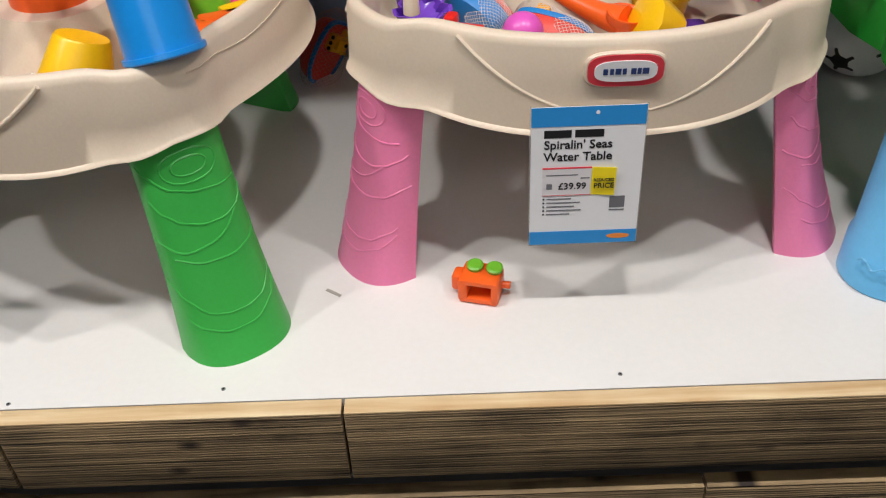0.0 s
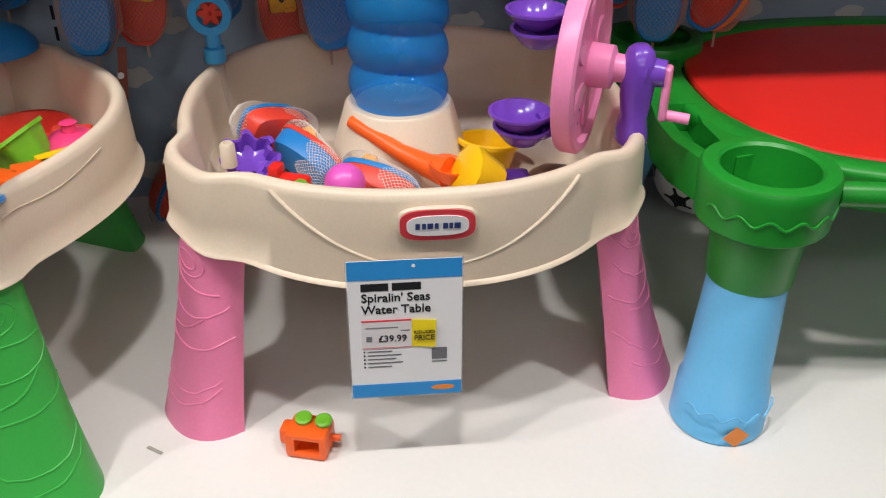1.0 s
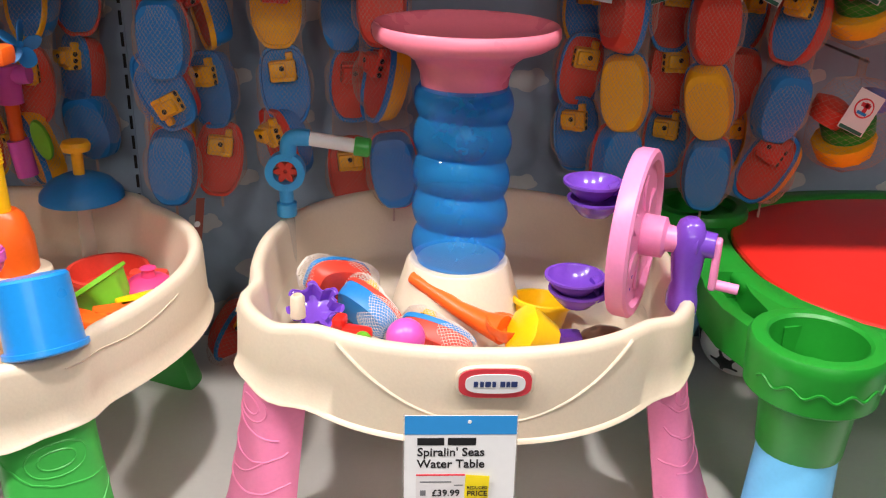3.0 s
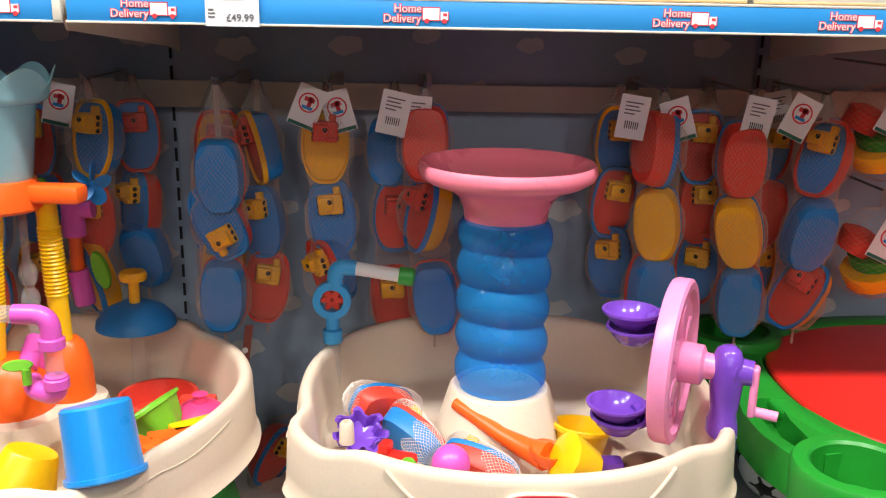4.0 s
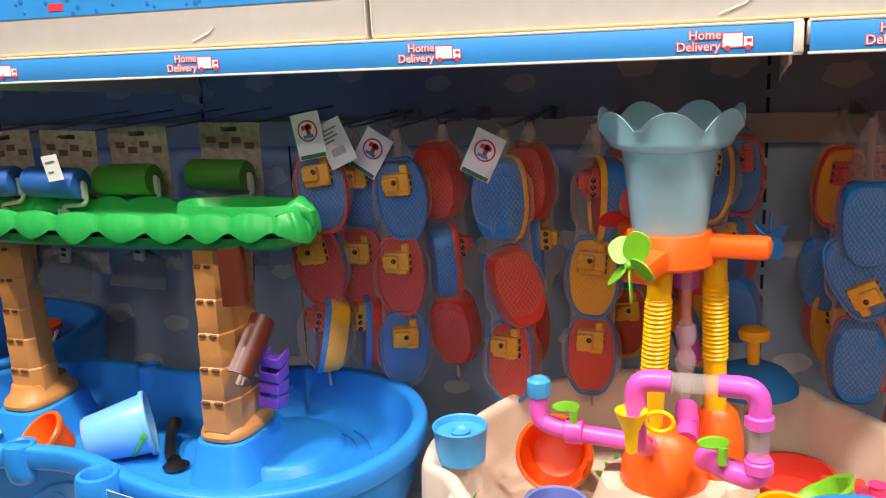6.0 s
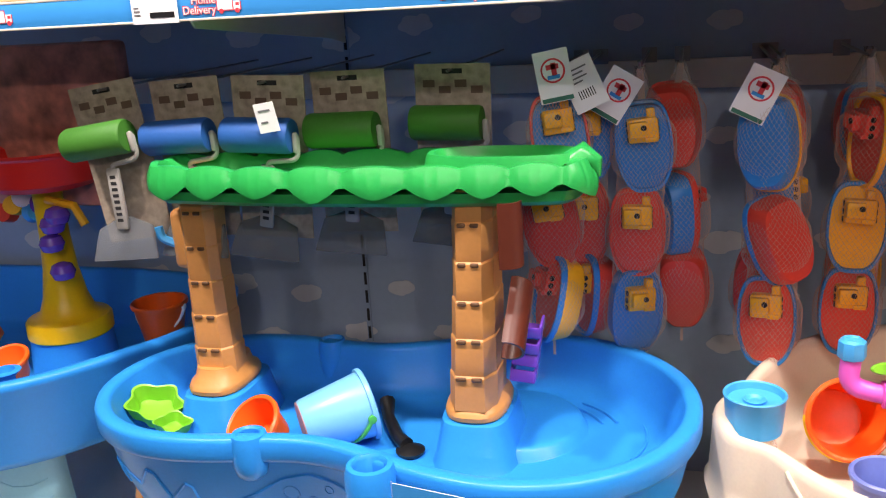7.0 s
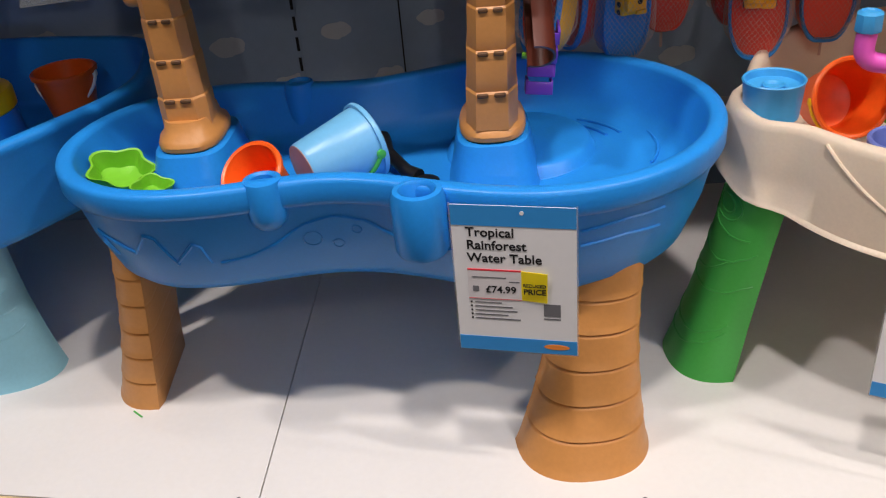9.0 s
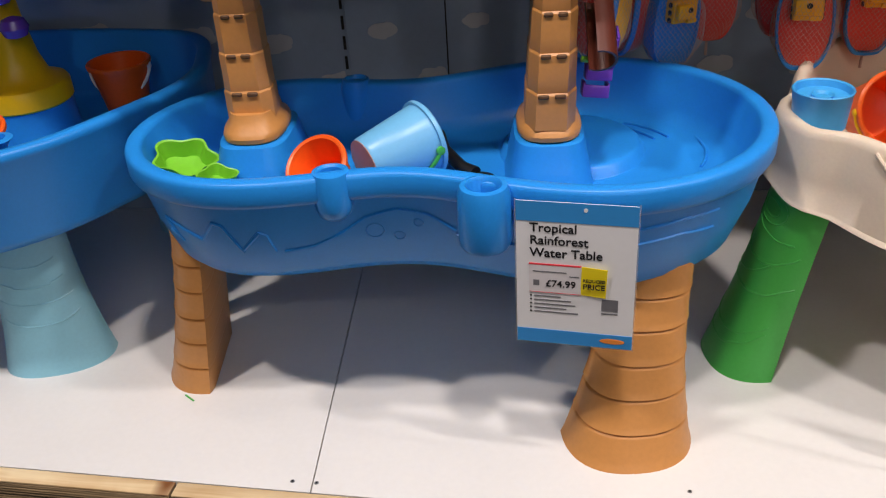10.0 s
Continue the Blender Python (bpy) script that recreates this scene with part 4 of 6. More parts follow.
part("second_post", lathe([(0.04, 0.395), (0.05, 0.41), (0.03, 0.47), (0.02, 0.5)], 24, (-2.56, 1.5, 0)), ORANGE, pirate)

# ---- green table with a red lid ----
green = thing("sand_table", "green plastic sand table with red lid on sky blue legs", "sand table", (0, 0, 0), 0, "water tables")
GX, GY = 1.16, 1.455
lid_plan = oval(0.43, 0.345, 72, 2.5)


def gring(k, z, dx=0.0):
    return [(GX + x * (1 + dx / 0.43), GY + y * (1 + dx / 0.345), z) for x, y in lid_plan]


part("body", loft([gring(0, 0.30, -0.02), gring(0, 0.33, 0.0), gring(0, 0.375, 0.05), gring(0, 0.395, 0.057), gring(0, 0.403, 0.052), gring(0, 0.403, 0.012), gring(0, 0.397, 0.006), gring(0, 0.385, 0.003)]), TABGREEN, green, sharp=60)
lid = part("lid", loft([gring(0, 0.384, -0.004), gring(0, 0.395, -0.001), gring(0, 0.401, -0.004), gring(0, 0.402, -0.012), gring(0, 0.4025, -0.1)]), RED, green, "flat matt red lid")
CUPS = ((0.714, 1.106), (0.715, 1.705), (1.62, 1.118), (1.62, 1.72))
for cx, cy in CUPS:
    cup = part("cup_holder", lathe([(0.055, 0.328), (0.092, 0.331), (0.1, 0.338), (0.103, 0.40), (0.103, 0.414), (0.099, 0.421), (0.094, 0.4225), (0.078, 0.4225), (0.073, 0.418), (0.07, 0.35), (0.03, 0.347)], 40, (cx, cy, 0)), TABGREEN, green)
    part("wavy_line", tube([(cx + 0.1025 * math.cos(radians(195 + i * 3)), cy + 0.1025 * math.sin(radians(195 + i * 3)), 0.372 + 0.006 * math.sin(i * 0.75)) for i in range(50)], 0.0022, 6), TABGREEN, cup)
    sx, sy = (-0.055 if cx < GX else 0.055), (-0.06 if cy < GY else 0.06)
    part("collar", lathe([(0.064, 0.225), (0.067, 0.23), (0.074, 0.34), (0.068, 0.342)], 32, (cx + 0.002 * (1 if cx < GX else -1), cy, 0)), TABGREEN, green)
    foot, top = Vector((cx + sx * 0.72, cy + sy * 1.2, 0)), Vector((cx + 0.002 * (1 if cx < GX else -1), cy, 0.24))
    rings = []
    for z, r in ((0.0, 0.072), (0.004, 0.076), (0.06, 0.074), (0.068, 0.069), (0.15, 0.066), (0.24, 0.062)):
        c = foot.lerp(top, z / 0.24)
        rings.append([(c.x + r * math.cos(2 * math.pi * j / 36), c.y + r * math.sin(2 * math.pi * j / 36), z) for j in range(36)])
    leg = part("leg", loft(rings), SKY, green, "sky blue tube leg")
    part("wavy_line", tube([(foot.x + 0.0755 * math.cos(radians(200 + i * 4)) + 0.004, foot.y + 0.0755 * math.sin(radians(200 + i * 4)), 0.055 + 0.006 * math.sin(i * 0.9)) for i in range(36)], 0.002, 6), SKY, leg)
    if cx < 1 and cy < 1.3:
        part("sticker", moved(block(0.03, 0.0008, 0.03, (0, 0, 0), 0), Matrix.Translation((foot.x + 0.012 + 0.076 * math.cos(radians(262)), foot.y - 0.0755, 0.022)) @ pose(0, 0, 0, 0, 40, 0)), PRINTORANGE, leg, "orange square sticker")
# side tray with an open slot beside the lid
part("side_tray", slab([(0.665, 1.66), (0.648, 1.5), (0.619, 1.385), (0.71, 1.385), (0.70, 1.5), (0.72, 1.66)], 0.335, 0.4035), TABGREEN, green)
part("side_tray_wall", slab([(0.6195, 1.3845), (0.608, 1.32), (0.611, 1.24), (0.634, 1.165), (0.658, 1.18), (0.634, 1.25), (0.631, 1.32), (0.643, 1.3845)], 0.33, 0.4032), TABGREEN, green)
part("side_tray_floor", slab([(0.632, 1.384), (0.62, 1.3), (0.65, 1.19), (0.76, 1.19), (0.73, 1.384)], 0.332, 0.352), TABGREEN, green)
part("side_shelf", slab([(0.69, 1.17), (0.81, 1.2), (0.76, 1.27), (0.715, 1.384), (0.692, 1.384), (0.682, 1.3)], 0.345, 0.4028), TABGREEN, green)
part("front_rail", tube(bend([(0.81, 1.075, 0.385), (1.1, 1.03, 0.385), (1.5, 1.07, 0.385)], 0.1), 0.02, 10), TABGREEN, green)

ball = thing("football", "white and black toy football on the platform behind the table", "ball", (0.87, 1.72, 0.0))
bm = bmesh.new()
bmesh.ops.create_icosphere(bm, subdivisions=4, radius=0.1)
ico = bmesh.new()
bmesh.ops.create_icosphere(ico, subdivisions=1, radius=1)
dirs = [v.co.normalized() for v in ico.verts]
ico.free()
part("shell", moved(bm, pose(0, 0, 0.1, 20, 35, 0)), WHITEP, ball, sharp=180)
for d in dirs:
    sd = d.orthogonal().normalized()
    up_ = d.cross(sd)
    rows_ = [[(d * math.cos(t_) + (sd * math.cos(2 * math.pi * q / 5) + up_ * math.sin(2 * math.pi * q / 5)) * math.sin(t_)).normalized() * 0.1008 for q in range(5)] for t_ in (0.37, 0.2, 0.05)]
    part("black_panel", moved(loft(rows_, False, True), pose(0, 0, 0.1, 20, 35, 0)), BLACKP, ball, sharp=180)


# ---- pipe tower of the second cream table ----
C_INV = table_c.matrix_basis.inverted()


def cpart(name, bm, material, label="", parent=None):
    return part(name, moved(bm, C_INV), material, parent or table_c, label)


TCX, TCY = -0.648, 1.295
cpart("pedestal", lathe([(0.135, 0.317), (0.12, 0.34), (0.097, 0.41), (0.093, 0.418), (0.07, 0.42)], 40, (TCX, TCY, 0)), CREAM)
cpart("pedestal", lathe([(0.08, 0.317), (0.06, 0.415), (0.05, 0.42)], 30, (-0.572, 1.345, 0)), CREAM)
cpart("dome", lathe([(0.066, 0.417), (0.066, 0.425), (0.063, 0.452), (0.054, 0.48), (0.04, 0.5), (0.024, 0.511), (0.01, 0.513)], 36, (TCX, TCY, 0)), ORANGE, "orange dome of the tower")
cpart("dome", lathe([(0.042, 0.415), (0.04, 0.475), (0.03, 0.515), (0.02, 0.525)], 28, (-0.572, 1.345, 0)), ORANGE)


def ribbed(x0, y0, z0, x1, y1, z1, r, za, zb):
    prof = []
    n = 230
    for i in range(n + 1):
        z = z0 + (z1 - z0) * i / n
        u = i / n
        k = r + (0.0013 * math.sin((z - za) / 0.0068 * 2 * math.pi) + 0.0013 if za < z < zb else 0)
        prof.append([(x0 + (x1 - x0) * u + k * math.cos(2 * math.pi * j / 24), y0 + (y1 - y0) * u + k * math.sin(2 * math.pi * j / 24), z) for j in range(24)])
    return loft(prof)


cpart("ribbed_tube", ribbed(-0.668, 1.285, 0.485, -0.652, 1.292, 0.79, 0.018, 0.58, 0.71), YELLOW, "yellow ribbed tube")
cpart("ribbed_tube", ribbed(-0.576, 1.342, 0.51, -0.580, 1.335, 0.79, 0.017, 0.605, 0.725), YELLOW, "yellow ribbed tube")
cpart("bubble_tube", lathe([(0.008, 0.47), (0.008, 0.575), (0.014, 0.585), (0.0165, 0.598), (0.014, 0.61), (0.007, 0.62), (0.014, 0.63), (0.0165, 0.643), (0.014, 0.655), (0.007, 0.666), (0.007, 0.76)], 20, (-0.62, 1.335, 0)), CLEAR)
# orange head with three spouts
cpart("head", merged(lathe([(0.06, 0.752), (0.068, 0.758), (0.066, 0.785), (0.06, 0.802), (0.03, 0.804)], 32, (-0.645, 1.315, 0.005)),
                     moved(block(0.115, 0.042, 0.03, (0.085, 0, 0), 0.008), pose(-0.645, 1.315, 0.787, 0, 0, -6)),
                     moved(block(0.12, 0.044, 0.032, (0.07, 0, -0.004), 0.008), pose(-0.645, 1.315, 0.783, 0, 3, 255)),
                     moved(block(0.10, 0.04, 0.03, (0.07, 0, 0), 0.008), pose(-0.645, 1.315, 0.785, 0, 0, 128))), ORANGE, "orange three-way spout head")


def propeller(x, y, z, r, blades, material, tilt):
    bms = [lathe([(0.004, -0.006), (0.007, 0), (0.004, 0.006)], 10)]
    for q in range(blades):
        a = 360 / blades * q
        bms.append(moved(slab(oval(r * 0.44, r * 0.36, 18, 2.4), -0.0012, 0.0012, 0.0006), pose(0, 0, 0, 0, 0, a) @ pose(r * 0.56, 0, 0, 40, 0, 0)))
    cpart("propeller", moved(merged(*bms), pose(x, y, z, *tilt)), material, "small plastic propeller")


propeller(-0.682, 1.168, 0.79, 0.05, 5, LIME, (80, 0, -48))
propeller(-0.506, 1.345, 0.795, 0.038, 5, BOATBLUE, (78, 0, 55))
propeller(-0.715, 1.40, 0.80, 0.055, 4, RED, (70, 0, -30))
rings = []
for z, r, wv in ((0.803, 0.045, 0), (0.803, 0.051, 0), (0.81, 0.054, 0), (0.922, 0.068, 0), (0.927, 0.071, 0), (0.93, 0.081, 0), (0.934, 0.087, 0), (0.941, 0.09, 0.0), (0.953, 0.093, 0.5), (0.969, 0.102, 1.0), (0.9695, 0.1005, 1.0), (0.953, 0.0905, 0.5), (0.942, 0.0865, 0), (0.935, 0.071, 0), (0.922, 0.065, 0), (0.81, 0.05, 0), (0.807, 0.03, 0)):
    rings.append([(-0.645 + r * math.cos(2 * math.pi * j / 80), 1.318 + r * math.sin(2 * math.pi * j / 80), z + wv * (0.03 * abs(math.sin(3.5 * 2 * math.pi * j / 80 + 0.5)) ** 0.8 - 0.013)) for j in range(80)])
cpart("flower_bucket", loft(rings), AQUA, "frosted aqua bucket with a petal rim")

PY2 = 1.15


def pipe(points, r=0.015, bendr=0.032, material=None, label=""):
    return cpart("pipe", tube(bend([(x, PY2 if len(p) == 0 else p[0], z) for x, z, *p in points], bendr), r, 16), material or MAGENTA, label)


pipe([(-0.672, 0.575), (-0.672, 0.637), (-0.625, 0.637)], label="bright pink pipe elbow")
pipe([(-0.565, 0.637), (-0.513, 0.637), (-0.513, 0.585)], label="bright pink pipe elbow")
pipe([(-0.635, 0.637), (-0.555, 0.637)], 0.0135, 0.01, CLEAR)
pipe([(-0.513, 0.59), (-0.512, 0.53)], 0.0135, 0.01, CLEAR)
pipe([(-0.512, 0.54), (-0.513, 0.508), (-0.55, 0.51, 1.165), (-0.585, 0.49, 1.235)], 0.0165, 0.022)
for x, z, h in ((-0.672, 0.58, 0.018), (-0.513, 0.592, 0.018), (-0.512, 0.528, 0.018)):
    cpart("pipe_collar", lathe([(0.0165, 0), (0.019, 0.002), (0.019, h - 0.002), (0.0165, h)], 20, (x, PY2, z - h / 2)), MAGENTA)
pipe([(-0.672, 0.58), (-0.672, 0.545), (-0.665, 0.50, 1.235)], 0.015, 0.03)
pipe([(-0.842, 0.54, 1.30), (-0.845, 0.492, 1.30), (-0.79, 0.482, 1.295), (-0.70, 0.478, 1.29)], 0.0145, 0.03, None, "bright pink tap pipe")
cpart("pipe_collar", moved(lathe([(0.016, 0), (0.02, 0.002), (0.02, 0.028), (0.016, 0.03)], 20), pose(-0.80, 1.296, 0.483, 0, 90, 0)), MAGENTA)
cpart("tap_cap", lathe([(0.018, 0), (0.02, 0.003), (0.019, 0.026), (0.014, 0.03), (0.012, 0.027), (0.004, 0.027)], 8, (-0.842, 1.30, 0.536)), CUPBLUE, "blue tap cap")
for vx, vy, vz in ((-0.785, 1.292, 0.495), (-0.558, 1.155, 0.523)):
    cpart("valve", merged(lathe([(0.007, 0), (0.007, 0.025)], 12, (vx, vy, vz)), moved(slab(oval(0.022, 0.009, 20), -0.004, 0.004, 0.002), pose(vx - 0.012, vy, vz + 0.03, 75, 0, 15))), LIME, "lime green valve lever")
cpart("horn", lathe([(0.006, 0.54), (0.008, 0.542), (0.010, 0.57), (0.021, 0.597), (0.022, 0.601), (0.017, 0.598), (0.006, 0.575)], 22, (-0.675, 1.128, 0)), YELLOW, "yellow funnel horn")
cpart("horn_ring", moved(tube([(0.018 * math.cos(a * math.pi / 10), 0.014 * math.sin(a * math.pi / 10), 0) for a in range(21)], 0.0032, 8), pose(-0.638, 1.128, 0.588, 90, 0, 0)), YELLOW)
cpart("pipe", tube([(-0.615, 1.28, 0.495), (-0.618, 1.335, 0.525)], 0.017, 14), MAGENTA)
cpart("pipe_collar", lathe([(0.0175, 0.475), (0.0175, 0.52)], 16, (-0.615, 1.31, 0)), MAGENTA)
# blue parasol spout standing at the back
cpart("clear_post", lathe([(0.015, 0.35), (0.013, 0.48)], 16, (-0.522, 1.565, 0)), CLEAR)
cpart("parasol", lathe([(0.068, 0.468), (0.077, 0.47), (0.075, 0.482), (0.057, 0.502), (0.032, 0.514), (0.012, 0.516)], 32, (-0.522, 1.565, 0)), BOATBLUE, "blue dome spout")
cpart("parasol_knob", lathe([(0.0105, 0.513), (0.0105, 0.558), (0.025, 0.562), (0.027, 0.572), (0.023, 0.579), (0.008, 0.581)], 24, (-0.522, 1.565, 0)), BOATYELLOW, "yellow knob")


# ---- loose toys ----
def pail(name, label, at, r0, r1, h, material, tilt=(0, 0, 0), handle=None, group="toy buckets", cat="bucket", swing=70):
    ob = thing(name, label, cat, at, 0, group)
    ob.matrix_basis = pose(*at, *tilt)
    part("body", vessel(r0, r1, h, 0.0025, 0.001), material, ob)
    part("rim", lathe([(r1 + 0.0002, h - 0.009), (r1 + 0.004, h - 0.0085), (r1 + 0.0045, h - 0.002), (r1 + 0.002, h + 0.0004), (r1 + 0.0002, h - 0.001), (r1 + 0.0002, h - 0.009)], 32, cap_a=False, cap_b=False), material, ob)
    if handle:
        pts = []
        for i in range(21):
            a = math.pi * i / 20
            pts.append((1.04 * r1 * math.cos(a), -r1 * 1.05 * math.sin(a) * math.cos(radians(swing)), h - 0.012 + r1 * 1.05 * math.sin(a) * math.sin(radians(swing))))
        part("handle", tube(pts, 0.0034, 8), handle, ob)
        for sg in (-1, 1):
            part("handle_boss", moved(lathe([(0.007, 0), (0.007, 0.005), (0.004, 0.006)], 12), pose(sg * r1 * 0.99, 0, h - 0.012, 0, sg * 90, 0)), handle, ob)
    return ob


# in the second cream table
bottle = thing("bottle", "clear bottle with a blue cup cap in the table pocket", "bottle", (-0.972, 1.285, 0.368))
part("neck", lathe([(0.03, 0), (0.036, 0.004), (0.034, 0.03), (0.026, 0.045), (0.026, 0.06)], 28), CLEAR, bottle)
cupc = part("cup_cap", lathe([(0.036, 0.05), (0.04, 0.053), (0.0445, 0.108), (0.046, 0.11), (0.0445, 0.112), (0.042, 0.11), (0.04, 0.1), (0.014, 0.098)], 36), CUPBLUE, bottle, "sky blue cup cap")
part("cap_ring", lathe([(0.014, 0.096), (0.017, 0.102), (0.015, 0.103), (0.010, 0.099)], 24), CUPBLUE, cupc)
pail("toy_bucket", "orange toy bucket lying on its side in the basin", (-0.842, 1.43, 0.378), 0.046, 0.06, 0.095, ORANGE, (66, 0, 8), YELLOW, swing=-6)
pail("toy_bucket", "small violet blue toy bucket standing in the basin", (-0.80, 1.215, 0.321), 0.036, 0.046, 0.082, VIOLETBLUE)
pail("toy_bucket", "yellow toy bucket upturned against the rim", (-0.55, 1.13, 0.425), 0.04, 0.06, 0.09, YELLOW, (165, 18, 0), WHITEP, swing=20)
pail("toy_bucket", "large sky blue bucket upturned on the table rim", (-0.424, 1.062, 0.536), 0.049, 0.053, 0.106, surface("strong_blue_plastic", "#1f8fe4", 0.3, 0.08, 160, 0.05), (163, -11, 0))
pail("toy_cup", "yellow toy cup leaning in the basin", (-0.483, 1.20, 0.37), 0.034, 0.046, 0.075, YELLOW, (12, 10, 0), cat="cup", group="toy cups")
basket = thing("sand_mould", "lime green ribbed castle sand mould lying in the basin", "sand mould", (-0.425, 1.405, 0.40), 0, "sand moulds")
basket.matrix_basis = pose(-0.39, 1.29, 0.36, -20, -30, 20)
part("body", loft([[(r * (1 + 0.035 * math.cos(8 * 2 * math.pi * j / 64)) * math.cos(2 * math.pi * j / 64), r * (1 + 0.035 * math.cos(8 * 2 * math.pi * j / 64)) * math.sin(2 * math.pi * j / 64), z) for j in range(64)] for r, z in ((0.02, 0), (0.034, 0.005), (0.048, 0.05), (0.052, 0.062), (0.058, 0.064), (0.058, 0.07), (0.05, 0.068), (0.03, 0.012))]), LIME, basket)
mould = thing("sand_mould", "hot pink round sand mould with a knob", "sand mould", (-0.345, 1.33, 0.346), 0, "sand moulds")
part("body", lathe([(0.028, 0.0), (0.04, 0.012), (0.044, 0.035), (0.043, 0.052), (0.03, 0.064), (0.012, 0.068), (0.011, 0.08), (0.014, 0.083), (0.008, 0.086)], 30), HOTPINK, mould)
tray = thing("sand_tray", "round red sand sieve lying at the back of basin", "sieve", (-0.46, 1.47, 0.321), 0)
part("body", vessel(0.06, 0.07, 0.045, 0.003, 0.005), BOATRED, tray)
tray2 = thing("sand_mould", "red plastic sand mould lying behind others", "sand mould", (-0.38, 1.45, 0.321), 0, "sand moulds")
part("body", block(0.07, 0.03, 0.05, (0, 0, 0.025), 0.008), BOATRED, tray2)
for bx, by, rz, mt, lb in ((-0.36, 1.225, 20, ORANGE, "orange toy brick lying in the basin"), (-0.40, 1.19, -25, ORANGE, "orange toy brick lying in the basin"), (-0.335, 1.265, 35, YELLOW, "small yellow toy piece under bricks")):
    br = thing("toy_brick", lb, "toy brick", (bx, by, 0.36), rz, "toy bricks")
    part("body", merged(block(0.09, 0.036, 0.03, (0, 0, 0.035), 0.004), block(0.08, 0.03, 0.02, (0, 0.0, 0.01), 0.003)), mt, br)
leafy = thing("sand_fork", "lime green toy fork standing in the basin", "toy fork", (-0.745, 1.40, 0.321), 0)
part("body", merged(*[moved(slab(oval(0.03, 0.007, 16), -0.002, 0.002), pose(0.0 + 0.012 * q, 0, 0.03 + 0.012 * q, 90, 30 + 12 * q, 15)) for q in range(4)]), LIME, leafy)

# in the first cream table
star = thing("sand_mould", "purple cog-shaped sand mould by the rim", "sand mould", (-0.045, 1.205, 0.372), 0, "sand moulds")
star.matrix_basis = pose(-0.068, 1.315, 0.352, 30, 8, 0)
part("body", loft([[(r * (1 + 0.22 * math.copysign(abs(math.cos(3.5 * 2 * math.pi * j / 70)) ** 0.8, math.cos(7 * 2 * math.pi * j / 70))) * math.cos(2 * math.pi * j / 70), r * (1 + 0.22 * math.cos(7 * 2 * math.pi * j / 70)) * math.sin(2 * math.pi * j / 70), z) for j in range(70)] for r, z in ((0.02, 0), (0.032, 0.0), (0.038, 0.028), (0.041, 0.028), (0.036, 0.026), (0.028, 0.006), (0.015, 0.004))]), PURPLE, star)
plane = thing("toy_boat", "small red toy boat with green wheels in the basin", "toy boat", (0.0, 1.225, 0.335), -20)
part("body", merged(block(0.07, 0.026, 0.022, (0, 0, 0.03), 0.008), block(0.02, 0.03, 0.02, (-0.02, 0, 0.046), 0.006)), RED, plane)
part("wheel", moved(lathe([(0.013, -0.006), (0.015, 0), (0.013, 0.006)], 16), pose(0.028, -0.02, 0.03, 70, 0, 0)), LIME, plane)
pball = thing("toy_ball", "shiny pink toy ball in the basin", "ball", (0.087, 1.165, 0.345))
bm = bmesh.new()
bmesh.ops.create_uvsphere(bm, u_segments=28, v_segments=18, radius=0.031)
part("shell", moved(bm, pose(0, 0, 0.042)), MAGENTA, pball)
scoop = thing("sand_scoop", "glossy orange plastic sand scoop lying in the basin", "scoop", (0.185, 1.25, 0.335))
part("handle", tube([(-0.085, 0.075, 0.082), (-0.07, 0.06, 0.078), (-0.01, 0.01, 0.055), (0.03, -0.02, 0.045), (0.06, -0.045, 0.044)], [0.011, 0.013, 0.014, 0.019, 0.025], 14), ORANGE, scoop)
part("blade", moved(loft([[(x, y * k, z + dz) for x, y, z in [(0.03 * math.cos(a), 0.03 * math.sin(a), 0) for a in [2 * math.pi * j / 24 for j in range(24)]]] for k, dz in ((0.6, -0.012), (1.0, 0.004), (1.02, 0.014), (0.9, 0.014), (0.5, 0.0))]), pose(0.06, -0.045, 0.045, 0, 10, -35)), ORANGE, scoop)
pail("toy_cup", "yellow toy cup standing among the sand toys", (0.323, 1.325, 0.321), 0.04, 0.05, 0.055, YELLOW, (-8, 5, 0), cat="cup", group="toy cups")
ymold = thing("sand_mould", "glossy yellow sand mould lying in the basin", "sand mould", (0.30, 1.19, 0.335), 0, "sand moulds")
part("body", moved(lathe([(0.02, 0), (0.03, 0.004), (0.042, 0.045), (0.044, 0.06), (0.03, 0.066)], 10), pose(0.02, 0, 0.03, 0, -62, 15)), YELLOW, ymold)
pmold = thing("sand_mould", "dark purple sand mould half under the bowls", "sand mould", (0.355, 1.235, 0.321), 0, "sand moulds")
part("body", block(0.05, 0.035, 0.035, (0, 0, 0.022), 0.008), PURPLE, pmold)
rock = thing("sand_bag", "clear bag of brown sand slumped in the basin", "sand bag", (0.425, 1.25, 0.321))
part("bag", loft([[(0.05 * k * (1 + 0.12 * math.sin(3 * a + z * 90)) * math.cos(a), 0.035 * k * (1 + 0.1 * math.sin(4 * a)) * math.sin(a), z) for a in [2 * math.pi * j / 28 for j in range(28)]] for z, k in ((0, 0.8), (0.008, 1.0), (0.022, 0.95), (0.034, 0.6), (0.038, 0.2))]), surface("brown_sand_bag", "#8a6a55", 0.3, 0.3, 90, 0.15), rock)

# in the blue table
frog = thing("sand_mould", "lime green frog-shaped sand mould in the blue basin", "sand mould", (-1.965, 1.235, 0.366), 0, "sand moulds")
